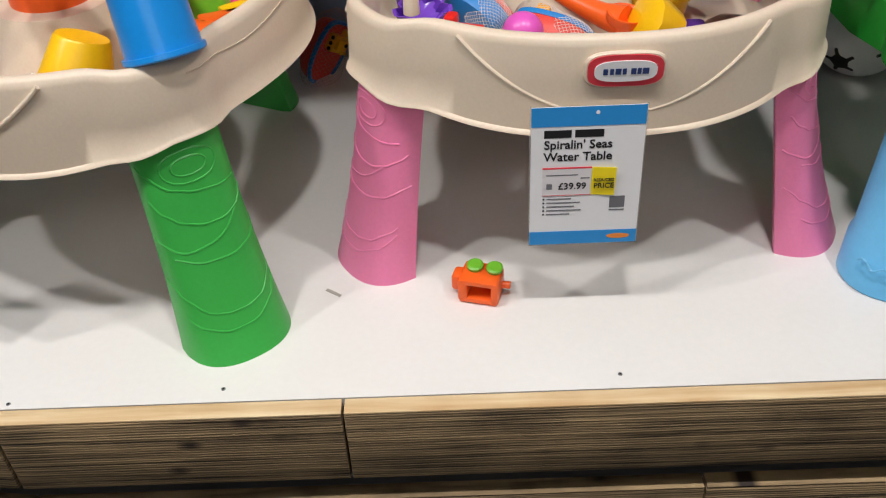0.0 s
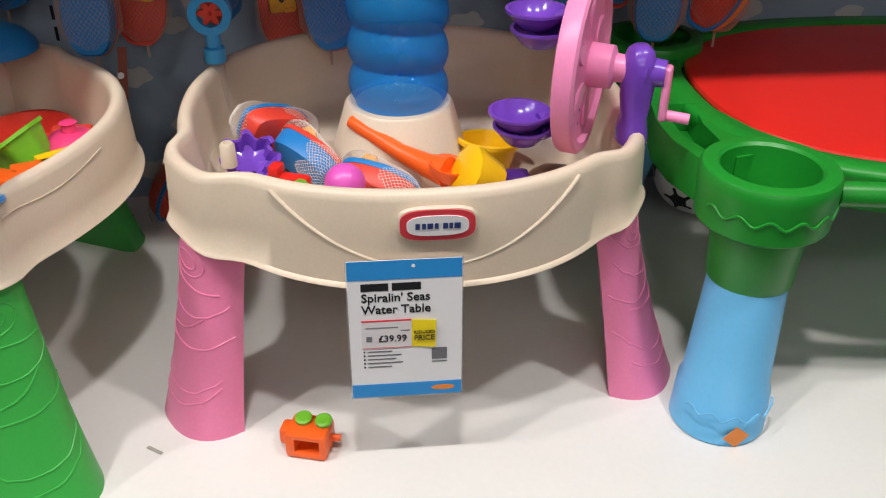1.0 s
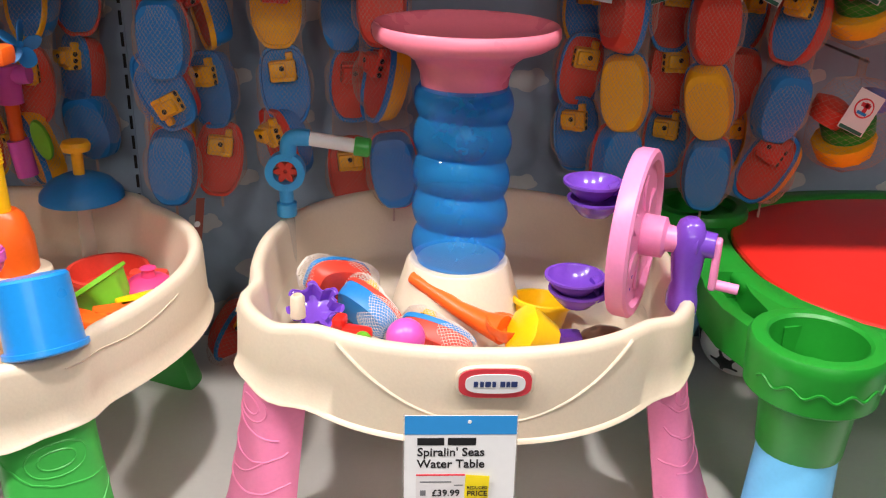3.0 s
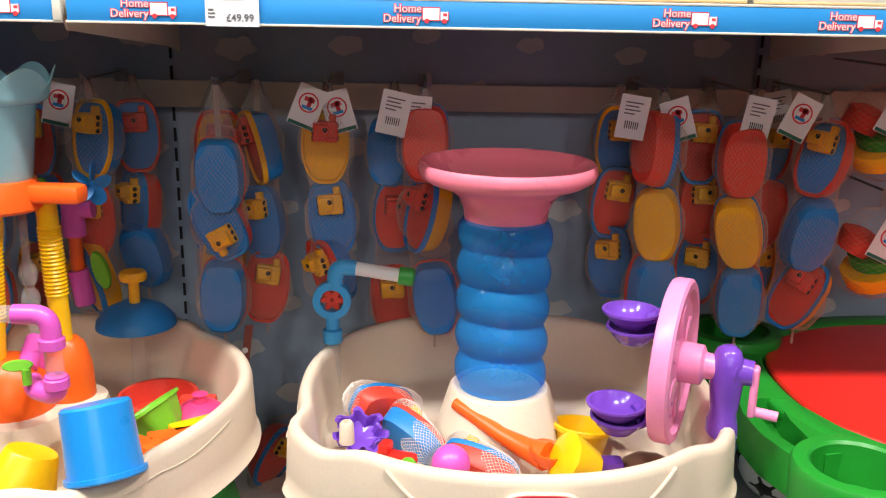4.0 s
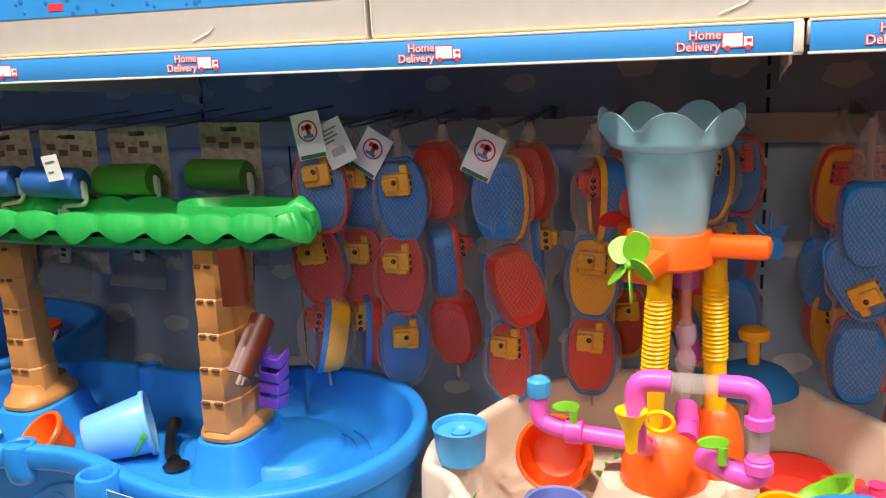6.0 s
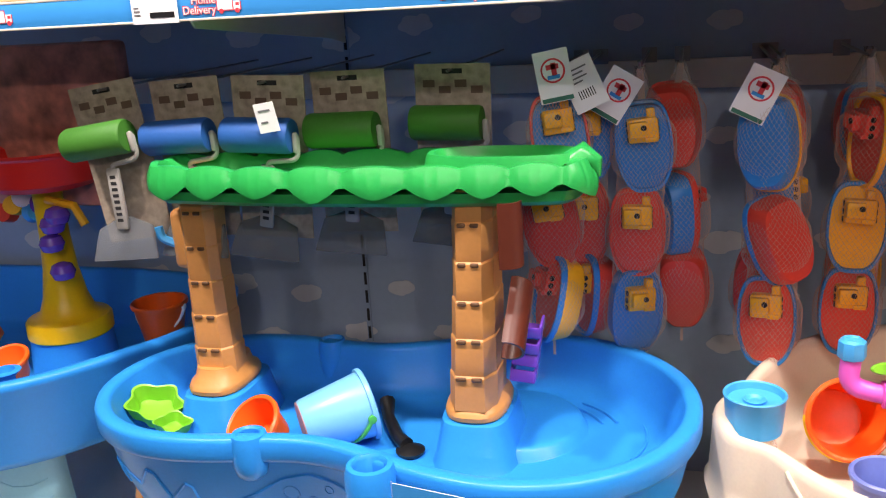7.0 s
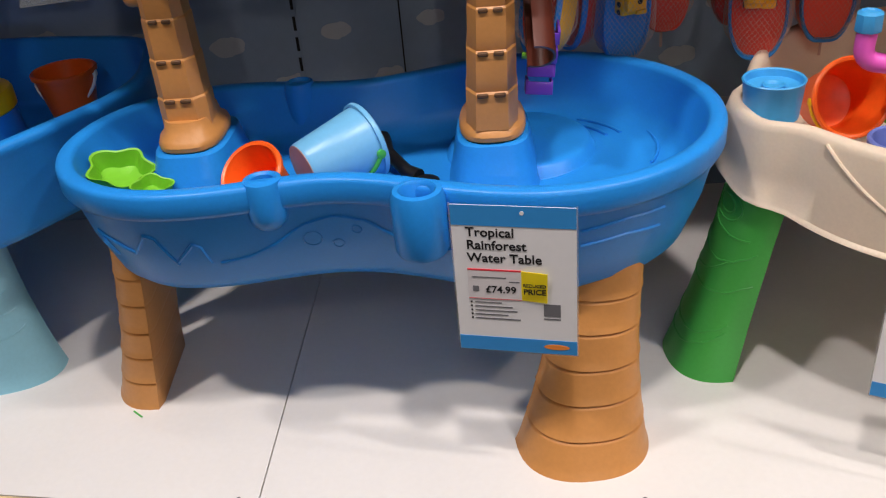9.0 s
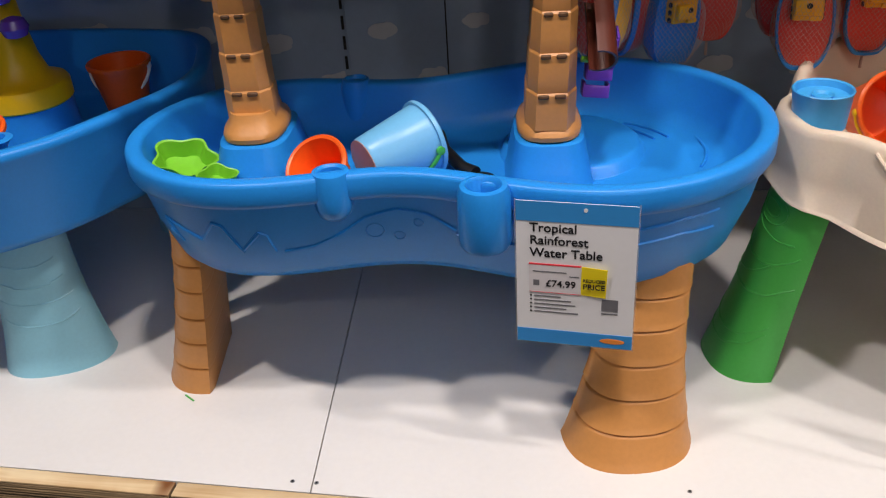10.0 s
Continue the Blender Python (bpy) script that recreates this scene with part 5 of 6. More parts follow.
def wavy(sz, h, lobes, amp, at):
    return loft([[(at[0] + sz * k * (1 + amp * math.cos(lobes * a)) * math.cos(a), at[1] + sz * 0.8 * k * (1 + amp * math.cos(lobes * a + 0.6)) * math.sin(a), at[2] + z) for a in [2 * math.pi * j / 48 for j in range(48)]] for z, k in ((0, 0.7), (0.003, 0.82), (h, 1.0), (h + 0.002, 1.04), (h + 0.001, 0.95), (0.006, 0.72), (0.004, 0.3))])
part("body", moved(wavy(0.047, 0.032, 5, 0.13, (0, 0, 0)), pose(-0.005, 0.02, 0.024, 22, 10, 10)), LIME, frog)
part("arm", moved(wavy(0.028, 0.022, 4, 0.16, (0, 0, 0)), pose(0.06, -0.035, 0.022, 18, 8, 30)), LIME, frog)
pail("toy_cup", "orange toy cup lying tilted in the blue basin", (-1.722, 1.205, 0.387), 0.034, 0.047, 0.06, ORANGE, (36, -22, 0), cat="cup", group="toy cups")
side_pail = pail("toy_bucket", "pale blue bucket lying on its side with green handle", (-1.672, 1.215, 0.408), 0.043, 0.057, 0.115, SKY, (0, 82, 36), LEGGREEN, swing=-35)
side_pail.matrix_basis = side_pail.matrix_basis @ pose(0, 0, 0, 0, 0, 90)
part("base_disc", lathe([(0.041, -0.0012), (0.041, 0.0), (0.02, 0.0)], 32), surface("terracotta_print", "#b5867c", 0.5, 0.05, 60, 0.1), side_pail, "dull pink printed base")
spade = thing("toy_spade", "small black plastic tool lying in the blue basin", "toy tool", (-1.532, 1.185, 0.367))
part("handle", tube([(-0.035, 0.15, 0.035), (-0.022, 0.115, 0.024), (0.008, 0.07, 0.012), (0.028, 0.052, 0.009)], [0.014, 0.010, 0.011, 0.013], 10), BLACKP, spade)
part("foot", lathe([(0.022, 0.0), (0.024, 0.005), (0.01, 0.011)], 20, (0.036, 0.046, 0.0)), BLACKP, spade)
# in the table with the yellow post
pail("toy_bucket", "dull red toy bucket standing in the dark blue basin", (-2.235, 1.70, 0.33), 0.042, 0.06, 0.105, ORANGE, (0, 0, 0), WHITEP, swing=-62)
pail("toy_cup", "orange toy cup standing in the blue basin", (-2.335, 1.34, 0.40), 0.03, 0.04, 0.05, ORANGE, (20, 0, 0), cat="cup", group="toy cups")

# toy on the platform, and scraps
eng = thing("toy_engine", "orange toy truck with green wheels on its side", "toy truck", (0.014, 1.017, 0.0), -16)
part("body", merged(block(0.062, 0.012, 0.045, (0, 0.022, 0.0245), 0.004), block(0.062, 0.05, 0.01, (0, 0, 0.007), 0.003), block(0.062, 0.05, 0.01, (0, 0, 0.042), 0.003), block(0.016, 0.05, 0.04, (-0.025, 0, 0.0245), 0.004), block(0.012, 0.05, 0.04, (0.027, 0, 0.0245), 0.003),
                    block(0.02, 0.03, 0.03, (-0.038, 0.006, 0.024), 0.006)), ORANGE, eng)
for wx in (-0.012, 0.02):
    part("wheel", moved(lathe([(0.0125, 0), (0.0135, 0.002), (0.0135, 0.007), (0.01, 0.009), (0.004, 0.008)], 20), pose(wx, 0.012, 0.047, 8, 0, 0)), LIME, eng, "lime green wheel")
part("axle", tube([(0.03, 0.01, 0.02), (0.046, 0.012, 0.02)], 0.006, 10), ORANGE, eng)
for sx, sy, rz, mt, lb in ((-0.228, 1.035, -35, BOARD, "torn scrap of clear tape on the deck"), (-0.305, 0.985, -50, BOARD, "torn scrap of clear tape on the deck"), (-2.014, 1.158, -40, LEGGREEN, "thin green plastic sliver on the deck")):
    sc_ = thing("scrap", lb, "scrap", (sx, sy, 0.0), rz, "scraps")
    part("sliver", block(0.03 if mt is BOARD else 0.026, 0.006 if mt is BOARD else 0.003, 0.0016, (0, 0, 0.001), 0.0005, 1), surface("grey_tape", "#a8a49c", 0.3, 0.1, 60, 0.1) if mt is BOARD else mt, sc_)


# ---- hanging stock ----
BOAT = {}


def boat_outline(n=36):
    """Half-rounded stern, narrowing bow, standing bow down."""
    out = []
    for i in range(n):
        a = 2 * math.pi * i / n
        s, c = math.sin(a), math.cos(a)
        z = 0.077 * math.copysign(abs(s) ** 0.88, s)
        w = 0.047 * math.copysign(abs(c) ** 0.5, c)
        if s < 0:
            w *= 1 - 0.22 * abs(s) ** 2
        out.append((w, z))
    return out


BO = boat_outline()


def boat_meshes():
    def ring(k, y, kz=None):
        return [(x * k, y, z * (kz or k)) for x, z in BO]
    hull = lambda: loft([ring(0.55, 0.036), ring(0.84, 0.034), ring(0.90, 0.028), ring(0.97, 0.004), ring(0.97, -0.004), ring(0.9, -0.004)])
    rim = lambda: loft([ring(0.93, -0.003), ring(1.0, -0.003), ring(1.02, -0.007), ring(1.0, -0.014), ring(0.93, -0.014), ring(0.9, -0.008)])
    deck = lambda: loft([ring(0.92, -0.004), ring(0.9, -0.009), ring(0.6, -0.0095)])
    cabin = lambda: merged(block(0.05, 0.026, 0.04, (0, -0.02, 0.03), 0.005), block(0.03, 0.014, 0.026, (-0.008, -0.038, 0.033), 0.004), block(0.014, 0.014, 0.018, (0.015, -0.018, 0.055), 0.003), block(0.02, 0.012, 0.008, (0.012, -0.031, 0.014), 0.002))
    for key, mt in COLOURS.items():
        for name, make in (("hull", hull), ("rim", rim), ("deck", deck), ("cabin", cabin)):
            BOAT[name + key] = to_mesh(name, make(), mt)
    BOAT["ports"] = to_mesh("porthole", moved(lathe([(0.0048, 0), (0.0048, 0.0016)], 12), pose(0, 0, 0, 90, 0, 0)), BLACKP)


boat_meshes()


LEAN = random.Random(12)


def boat(parent, x, z, hull, rim, deck, cab, face, lean, dy=0.0):
    """face: 0 shows the deck to the aisle, 180 the hull, -90 turns the deck to the west. lean: the bow's lean in the net."""
    m = pose(x, dy, z, LEAN.uniform(-8, 8), 0, 0) @ pose(0, 0, 0, 0, lean + LEAN.uniform(-3, 3), 0) @ pose(0, 0, 0, 0, 0, face + LEAN.uniform(-4, 4))
    h = linked("boat", BOAT["hull" + hull], parent)
    h.matrix_basis = m
    linked("rim", BOAT["rim" + rim], h)
    linked("deck", BOAT["deck" + deck], h)
    linked("cabin", BOAT["cabin" + cab], h)
    for pz in (0.016, 0.029, 0.042):
        for side in (-1, 1):
            p = linked("porthole", BOAT["ports"], h)
            p.matrix_basis = pose(side * 0.0246, -0.023, pz, 0, 0, side * 90)
    p = linked("hatch", BOAT["ports"], h)
    p.matrix_basis = pose(0.0, -0.0445, 0.036, 0, 0, 0)


def net_mesh(cell, z_top, z_low, zs, around=40, wide=0.0545, deep=0.056, r=0.00024, thread=None):
    """A knotted diamond net drawn round three boats, gathered at both ends."""
    def at(z):
        w, d = 0.006, 0.006
        x = 0.0
        best = 0
        for (bx, bz) in zs:
            g = math.exp(-((z - bz) / 0.062) ** 4)
            best = max(best, g)
        inside = zs[-1][1] - 0.07 < z < zs[0][1] + 0.07
        k = max(best, 0.74 if inside else 0)
        if z > zs[0][1] + 0.05:
            u = (z - zs[0][1] - 0.05) / (z_top - zs[0][1] - 0.05)
            k = max(0.1, k * (1 - u) + 0.1 * u)
        if z < zs[-1][1] - 0.05:
            u = (zs[-1][1] - 0.05 - z) / (zs[-1][1] - 0.05 - z_low)
            k = max(0.04, k * (1 - u))
        pts = [(0.0, z_top + 0.001)] + list(zs) + [(zs[-1][0], z_low - 0.001)]
        for (xa, za), (xb, zb) in zip(pts, pts[1:]):
            if zb <= z <= za:
                x = xa + (xb - xa) * (za - z) / (za - zb)
        return x, wide * k, deep * k
    rows = int((z_top - z_low) / (cell or 0.0054))
    grid = []
    for i in range(rows + 1):
        z = z_top + (z_low - z_top) * i / rows
        x, w, d = at(z)
        ring = []
        for j in range(around):
            a = 2 * math.pi * (j + (0.5 if i % 2 else 0)) / around
            ring.append(Vector((x + w * math.cos(a), d * math.sin(a), z)))
        grid.append(ring)
    verts, faces = [], []
    for i in range(rows):
        for j in range(around):
            p = grid[i][j]
            for q in (grid[i + 1][j], grid[i + 1][(j - 1) % around] if i % 2 == 0 else grid[i + 1][(j + 1) % around]):
                d = (q - p).normalized()
                s = d.orthogonal().normalized()
                u = d.cross(s)
                b = len(verts)
                for e in (p, q):
                    for k in range(3):
                        verts.append(e + (s * math.cos(k * 2.094) + u * math.sin(k * 2.094)) * r)
                for k in range(3):
                    faces.append((b + k, b + (k + 1) % 3, b + 3 + (k + 1) % 3, b + 3 + k))
    me = bpy.data.meshes.new("net")
    me.from_pydata(verts, [], faces)
    me.materials.append(thread or NET)
    return me


TAGFRAME = surface("print_teal", "#2a6a5a", 0.5, 0.02, 60, 0.05)


def swing_tag(parent, x, z, dy, turn, plain):
    t = part("tag", moved(block(0.056, 0.0008, 0.082, (0, 0, -0.041), 0.0), pose(x, dy, z, 0, turn, 0)), PAPER, parent, "printed card tag")
    def on(bm):
        return moved(bm, pose(x, dy, z, 0, turn, 0))
    if plain:
        part("tag_print", on(merged(*[block(w, 0.0005, 0.0025, (-0.018 + w / 2, -0.0008, -0.014 - 0.007 * i), 0) for i, w in enumerate((0.034, 0.026, 0.03, 0.02))])), INKGREY, t)
        part("tag_print", on(merged(*[block(0.0016, 0.0005, 0.014, (-0.012 + 0.004 * i, -0.0008, -0.056), 0) for i in range(7)])), INK, t)
    else:
        part("tag_print", on(moved(lathe([(0.0195, 0), (0.0195, 0.0006)], 28), pose(0, -0.0004, -0.032, 90, 0, 0))), PRINTRED, t)
        part("tag_print", on(moved(lathe([(0.0165, 0), (0.0165, 0.0009)], 28), pose(0, -0.0004, -0.032, 90, 0, 0))), PAPER, t)
        part("tag_print", on(merged(block(0.02, 0.0006, 0.008, (0, -0.0016, -0.026), 0), block(0.008, 0.0006, 0.02, (0.002, -0.0016, -0.03), 0))), PRINTRED, t)
        part("tag_print", on(block(0.02, 0.0006, 0.006, (0, -0.0016, -0.042), 0)), STRIPBLUE, t)
        part("tag_print", on(block(0.05, 0.0006, 0.007, (0, -0.0007, -0.0775), 0)), TAGFRAME, t)


def boat_bag(x, y, boats, tags=(), group="netted boat sets"):
    """Three toy boats in a net on a hook. boats: (dx, z, hull, rim, deck, cabin, facing, tip)."""
    ob = thing("toy_boat_set", "three red, blue and yellow toy boats in a net", "toy set", (x, y, 0), 0, group)
    zs = [(b[0], b[1]) for b in boats]
    linked("net", net_mesh(0, 0.935, zs[-1][1] - 0.105, zs), ob, "fine pale net bag")
    for b in boats:
        boat(ob, *b)
    part("net_gather", loft([[((r + 0.004 * math.sin(5 * a + z * 200)) * math.cos(a), (r + 0.003 * math.sin(4 * a)) * math.sin(a), z) for a in [2 * math.pi * j / 30 for j in range(30)]] for z, r in ((0.94, 0.006), (0.925, 0.009), (0.905, 0.017), (zs[0][1] + 0.075, 0.033))], False, False), CLEAR, ob, "clear gathered top of the net")
    for i, (dx, turn, plain, *up) in enumerate(tags):
        swing_tag(ob, dx, 0.932 - 0.008 * i + sum(up), -0.034 + 0.012 * i, turn, plain)


def hook(x, y):
    h = thing("display_hook", "thin steel display hook on the back rail", "hook", (x, y, 0.0), 0, "display hooks")
    part("prong", tube(bend([(0, WALL_Y - 0.016 - y, 0.938), (0, -0.01, 0.938), (0, -0.03, 0.95)], 0.02), 0.0028, 8), STEEL, h)
    part("back_plate", block(0.03, 0.004, 0.03, (0, WALL_Y - 0.018 - y, 0.93), 0.001), STEEL, h)


BAGS = [
    # nets at the front of their hooks
    (-0.352, 1.60, [(0.0, 0.762, "B", "R", "R", "Y", 180, -4), (-0.006, 0.672, "R", "B", "B", "Y", 15, 155), (-0.004, 0.52, "B", "R", "R", "Y", 182, 0)], ()),
    (-0.15, 1.66, [(-0.005, 0.817, "Y", "Y", "Y", "R", 4, 0), (0.007, 0.668, "B", "B", "B", "Y", 6, -6), (0.0, 0.552, "B", "R", "R", "Y", -50, -12)], ((-0.02, 22, False), (0.012, -16, False))),
    (0.042, 1.60, [(0.0, 0.83, "R", "B", "B", "Y", 180, 0), (0.0, 0.692, "Y", "B", "R", "R", -56, 10), (0.025, 0.519, "B", "R", "R", "Y", 176, -10)], ((-0.05, 12, True), (-0.015, 4, True))),
    (0.497, 1.60, [(-0.004, 0.828, "R", "B", "B", "Y", 108, 0), (0.006, 0.677, "Y", "B", "B", "Y", 160, -4), (0.0, 0.541, "B", "R", "R", "Y", 196, 2)], ((-0.06, 8, True), (0.012, -18, False))),
    (0.668, 1.60, [(-0.01, 0.807, "R", "B", "B", "Y", 176, 0), (0.0, 0.664, "Y", "B", "B", "Y", 158, -14), (0.014, 0.52, "B", "R", "R", "Y", 165, 0)], ((0.008, 10, True),)),
    (0.81, 1.60, [(0.008, 0.812, "R", "R", "B", "Y", -56, 14), (-0.002, 0.66, "B", "B", "R", "Y", 178, 8), (-0.008, 0.534, "Y", "B", "R", "R", -52, 28)], ((-0.045, 24, False),)),
    (-0.943, 1.505, [(-0.006, 0.812, "B", "Y", "Y", "Y", 160, -2), (0.012, 0.652, "R", "B", "B", "Y", 215, -20), (0.002, 0.512, "R", "B", "R", "Y", -10, -2)], ((-0.01, 26, False),)),
    (-1.152, 1.525, [(0.006, 0.808, "B", "B", "B", "Y", 8, -4), (-0.004, 0.66, "B", "R", "R", "Y", 6, -2), (-0.008, 0.515, "B", "B", "B", "Y", 25, 4)], ((-0.015, 32, False),)),
    (-1.287, 1.465, [(0.01, 0.83, "R", "R", "B", "Y", 12, -8), (-0.008, 0.69, "B", "R", "R", "Y", 6, -6), (-0.008, 0.555, "Y", "B", "R", "R", -55, 12)], ((0.0, -10, False, 0.045), (0.035, -24, True, 0.035))),
    (-0.797, 1.575, [(0.012, 0.803, "B", "Y", "R", "R", -70, 4), (-0.004, 0.658, "B", "B", "Y", "Y", 0, 0), (-0.01, 0.51, "R", "B", "R", "Y", 0, 0)], ()),
    # nets hung behind them
    (-0.297, 1.72, [(-0.004, 0.8, "B", "Y", "R", "R", -65, -14), (0.0, 0.645, "B", "B", "B", "Y", -15, -6), (0.006, 0.502, "R", "R", "R", "Y", 5, 6)], ()),
    (-0.385, 1.74, [(0.0, 0.80, "Y", "R", "Y", "R", 20, 6), (-0.01, 0.64, "B", "B", "B", "Y", 150, -4), (0.0, 0.54, "R", "Y", "Y", "Y", 30, 0)], ()),
    (-0.02, 1.70, [(-0.006, 0.80, "B", "B", "B", "Y", 165, 0), (0.004, 0.665, "B", "B", "R", "R", 10, 0), (0.0, 0.482, "R", "R", "R", "Y", 5, -8)], ()),
    (0.438, 1.72, [(0.0, 0.822, "B", "Y", "B", "Y", 5, 0), (0.0, 0.696, "R", "B", "R", "Y", 8, 8), (0.006, 0.566, "Y", "B", "B", "Y", -30, -4)], ()),
    (0.622, 1.72, [(-0.01, 0.814, "R", "B", "R", "Y", 0, 0), (0.0, 0.687, "R", "R", "R", "Y", 5, 0), (0.01, 0.554, "B", "R", "B", "Y", -30, 0)], ()),
    (0.765, 1.74, [(0.0, 0.81, "B", "R", "B", "Y", 12, 0), (0.0, 0.67, "R", "B", "R", "Y", 170, 6), (-0.005, 0.55, "R", "Y", "B", "Y", 20, 0)], ((-0.01, -12, True),)),
    (-1.088, 1.605, [(-0.012, 0.828, "R", "R", "R", "Y", 180, -6), (0.0, 0.67, "B", "R", "R", "R", 120, -5), (0.008, 0.535, "R", "R", "R", "Y", 178, -6)], ()),
    (-1.248, 1.55, [(0.004, 0.82, "B", "B", "B", "Y", 10, 0), (-0.004, 0.668, "R", "R", "R", "Y", 8, 0), (0.006, 0.535, "R", "B", "R", "Y", -60, 5)], ()),
    (-0.925, 1.625, [(-0.004, 0.822, "R", "R", "R", "Y", 175, -4), (0.004, 0.685, "B", "B", "B", "Y", 100, 0), (-0.02, 0.53, "R", "R", "R", "Y", 170, 0)], ()),
    (-0.615, 1.66, [(0.01, 0.822, "B", "Y", "B", "Y", -25, 4), (-0.012, 0.66, "R", "R", "R", "Y", 5, 0), (-0.02, 0.535, "Y", "B", "Y", "Y", -50, -15)], ((-0.035, 12, False),)),
    (-0.565, 1.78, [(0.004, 0.812, "B", "R", "B", "R", 10, 0), (-0.006, 0.66, "R", "B", "B", "Y", -40, 5), (0.006, 0.555, "B", "B", "B", "Y", 180, -10)], ()),
    (-0.77, 1.75, [(0.0, 0.80, "R", "B", "R", "Y", 20, 0), (0.01, 0.66, "B", "R", "B", "Y", 160, 4), (0.0, 0.52, "R", "Y", "R", "Y", 20, 0)], ()),
]
for x, y, boats, tags in BAGS:
    boat_bag(x, y, boats, tags)
    if y < 1.665:
        hook(x, y)

# bag of sand pieces near the green table, hung nets of moulds
for mx, mz in ((0.965, 0.62), (0.945, 0.865)):
    hk = thing("display_hook", "thin steel display hook on the back rail", "hook", (mx, 1.62, mz + 0.125), 0, "display hooks")
    part("prong", tube([(0, WALL_Y - 1.62 - 0.002, 0.0), (0, -0.02, 0.0)], 0.0028, 8), STEEL, hk)
    mb = thing("sand_mould_set", "net of orange, green and red sand moulds", "toy set", (mx, 1.62, mz), 0, "netted mould sets")
    part("mould", moved(lathe([(0.03, 0), (0.055, 0.005), (0.062, 0.035), (0.06, 0.04), (0.03, 0.04)], 12), pose(0.0, 0, -0.06, 14, -22, 0)), BOATYELLOW, mb, "orange-yellow sand mould")
    part("mould", moved(lathe([(0.03, 0), (0.05, 0.005), (0.052, 0.03), (0.03, 0.036)], 20), pose(0.0, 0.0, -0.02, 14, -22, 0)), TABGREEN, mb, "green sand mould")
    part("mould", moved(lathe([(0.02, 0), (0.04, 0.005), (0.042, 0.04), (0.02, 0.05)], 20), pose(-0.05, 0.01, 0.0, 14, 20, 0)), BOATRED, mb, "red sand mould")
    part("mould", moved(lathe([(0.012, 0), (0.03, 0.004), (0.03, 0.03), (0.012, 0.036)], 18), pose(0.04, 0.01, 0.03, 14, 0, 0)), VIOLETBLUE, mb)
    linked("net", net_mesh(0, 0.13, -0.1, [(0.0, 0.02), (0.0, -0.03)], 24, 0.085, 0.06), mb, "fine pale net bag")
    swing_tag(mb, 0.0, 0.075, -0.062, 24, False)

# netted boats left behind the legs
for bx, by, bz, tip in ((-0.10, 1.62, 0.045, 80), (-0.30, 1.80, 0.06, 30)):
    fb = thing("toy_boat_set", "netted toy boat lying on the platform by the wall", "toy set", (bx, by, 0), 25, "netted boat sets")
    boat(fb, 0, bz, "R", "B", "R", "Y", 20, tip)
    nt_ = linked("net", net_mesh(0, 0.1, -0.1, [(0, 0.03), (0, -0.03)], 22, 0.052, 0.042), fb)
    nt_.matrix_basis = pose(0, 0, bz, 0, tip, 20)

for bx, by, bz, tip, yaw, cols in ((-0.03, 1.40, 0.378, 72, 35, ("R", "B", "R", "Y")), (0.03, 1.33, 0.355, 75, -40, ("B", "R", "B", "Y")), (0.14, 1.225, 0.353, 82, -25, ("R", "B", "R", "Y"))):
    fb = thing("toy_boat_set", "red and blue netted toy boat lying in the basin", "toy set", (bx, by, bz), yaw, "netted boat sets")
    fb.matrix_basis = fb.matrix_basis @ Matrix.Scale(0.84, 4)
    boat(fb, 0, 0, *cols, 160, -tip)
    nt_ = linked("net", net_mesh(0.005, 0.094, -0.094, [(0, 0.03), (0, -0.03)], 34, 0.047, 0.038, 0.00042, NETPALE), fb)
    nt_.matrix_basis = pose(0, 0, 0, 0, 0, 160) @ pose(0, 0, 0, 0, tip, 0)

# lost tag hanging inside the second cream table
lt = thing("loose_tag", "red and white card tag hanging over the rim", "tag", (-0.315, 1.56, 0.36), 0)
part("card", moved(block(0.016, 0.001, 0.1, (0, 0, 0.06), 0), pose(0, 0, 0, 0, 8, 30)), surface("worn_brown_card", "#8a4438", 0.5, 0.1, 60, 0.2), lt)
part("card_print", moved(lathe([(0.006, 0), (0.006, 0.0016)], 20), pose(0.005, -0.003, 0.06, 90, 0, 30)), PAPER, lt)


# Olive and blue roller colours, darkened to carry the shelf's shade.
ROLLGREEN = surface("shaded_olive_foam", "#33701f", 0.6, 0.2, 160, 0.1)
ROLLBLUE = surface("shaded_blue_foam", "#15539c", 0.6, 0.2, 160, 0.1)
HANDLEGREY = surface("grey_white_plastic", "#989590", 0.45, 0.1, 90, 0.08)


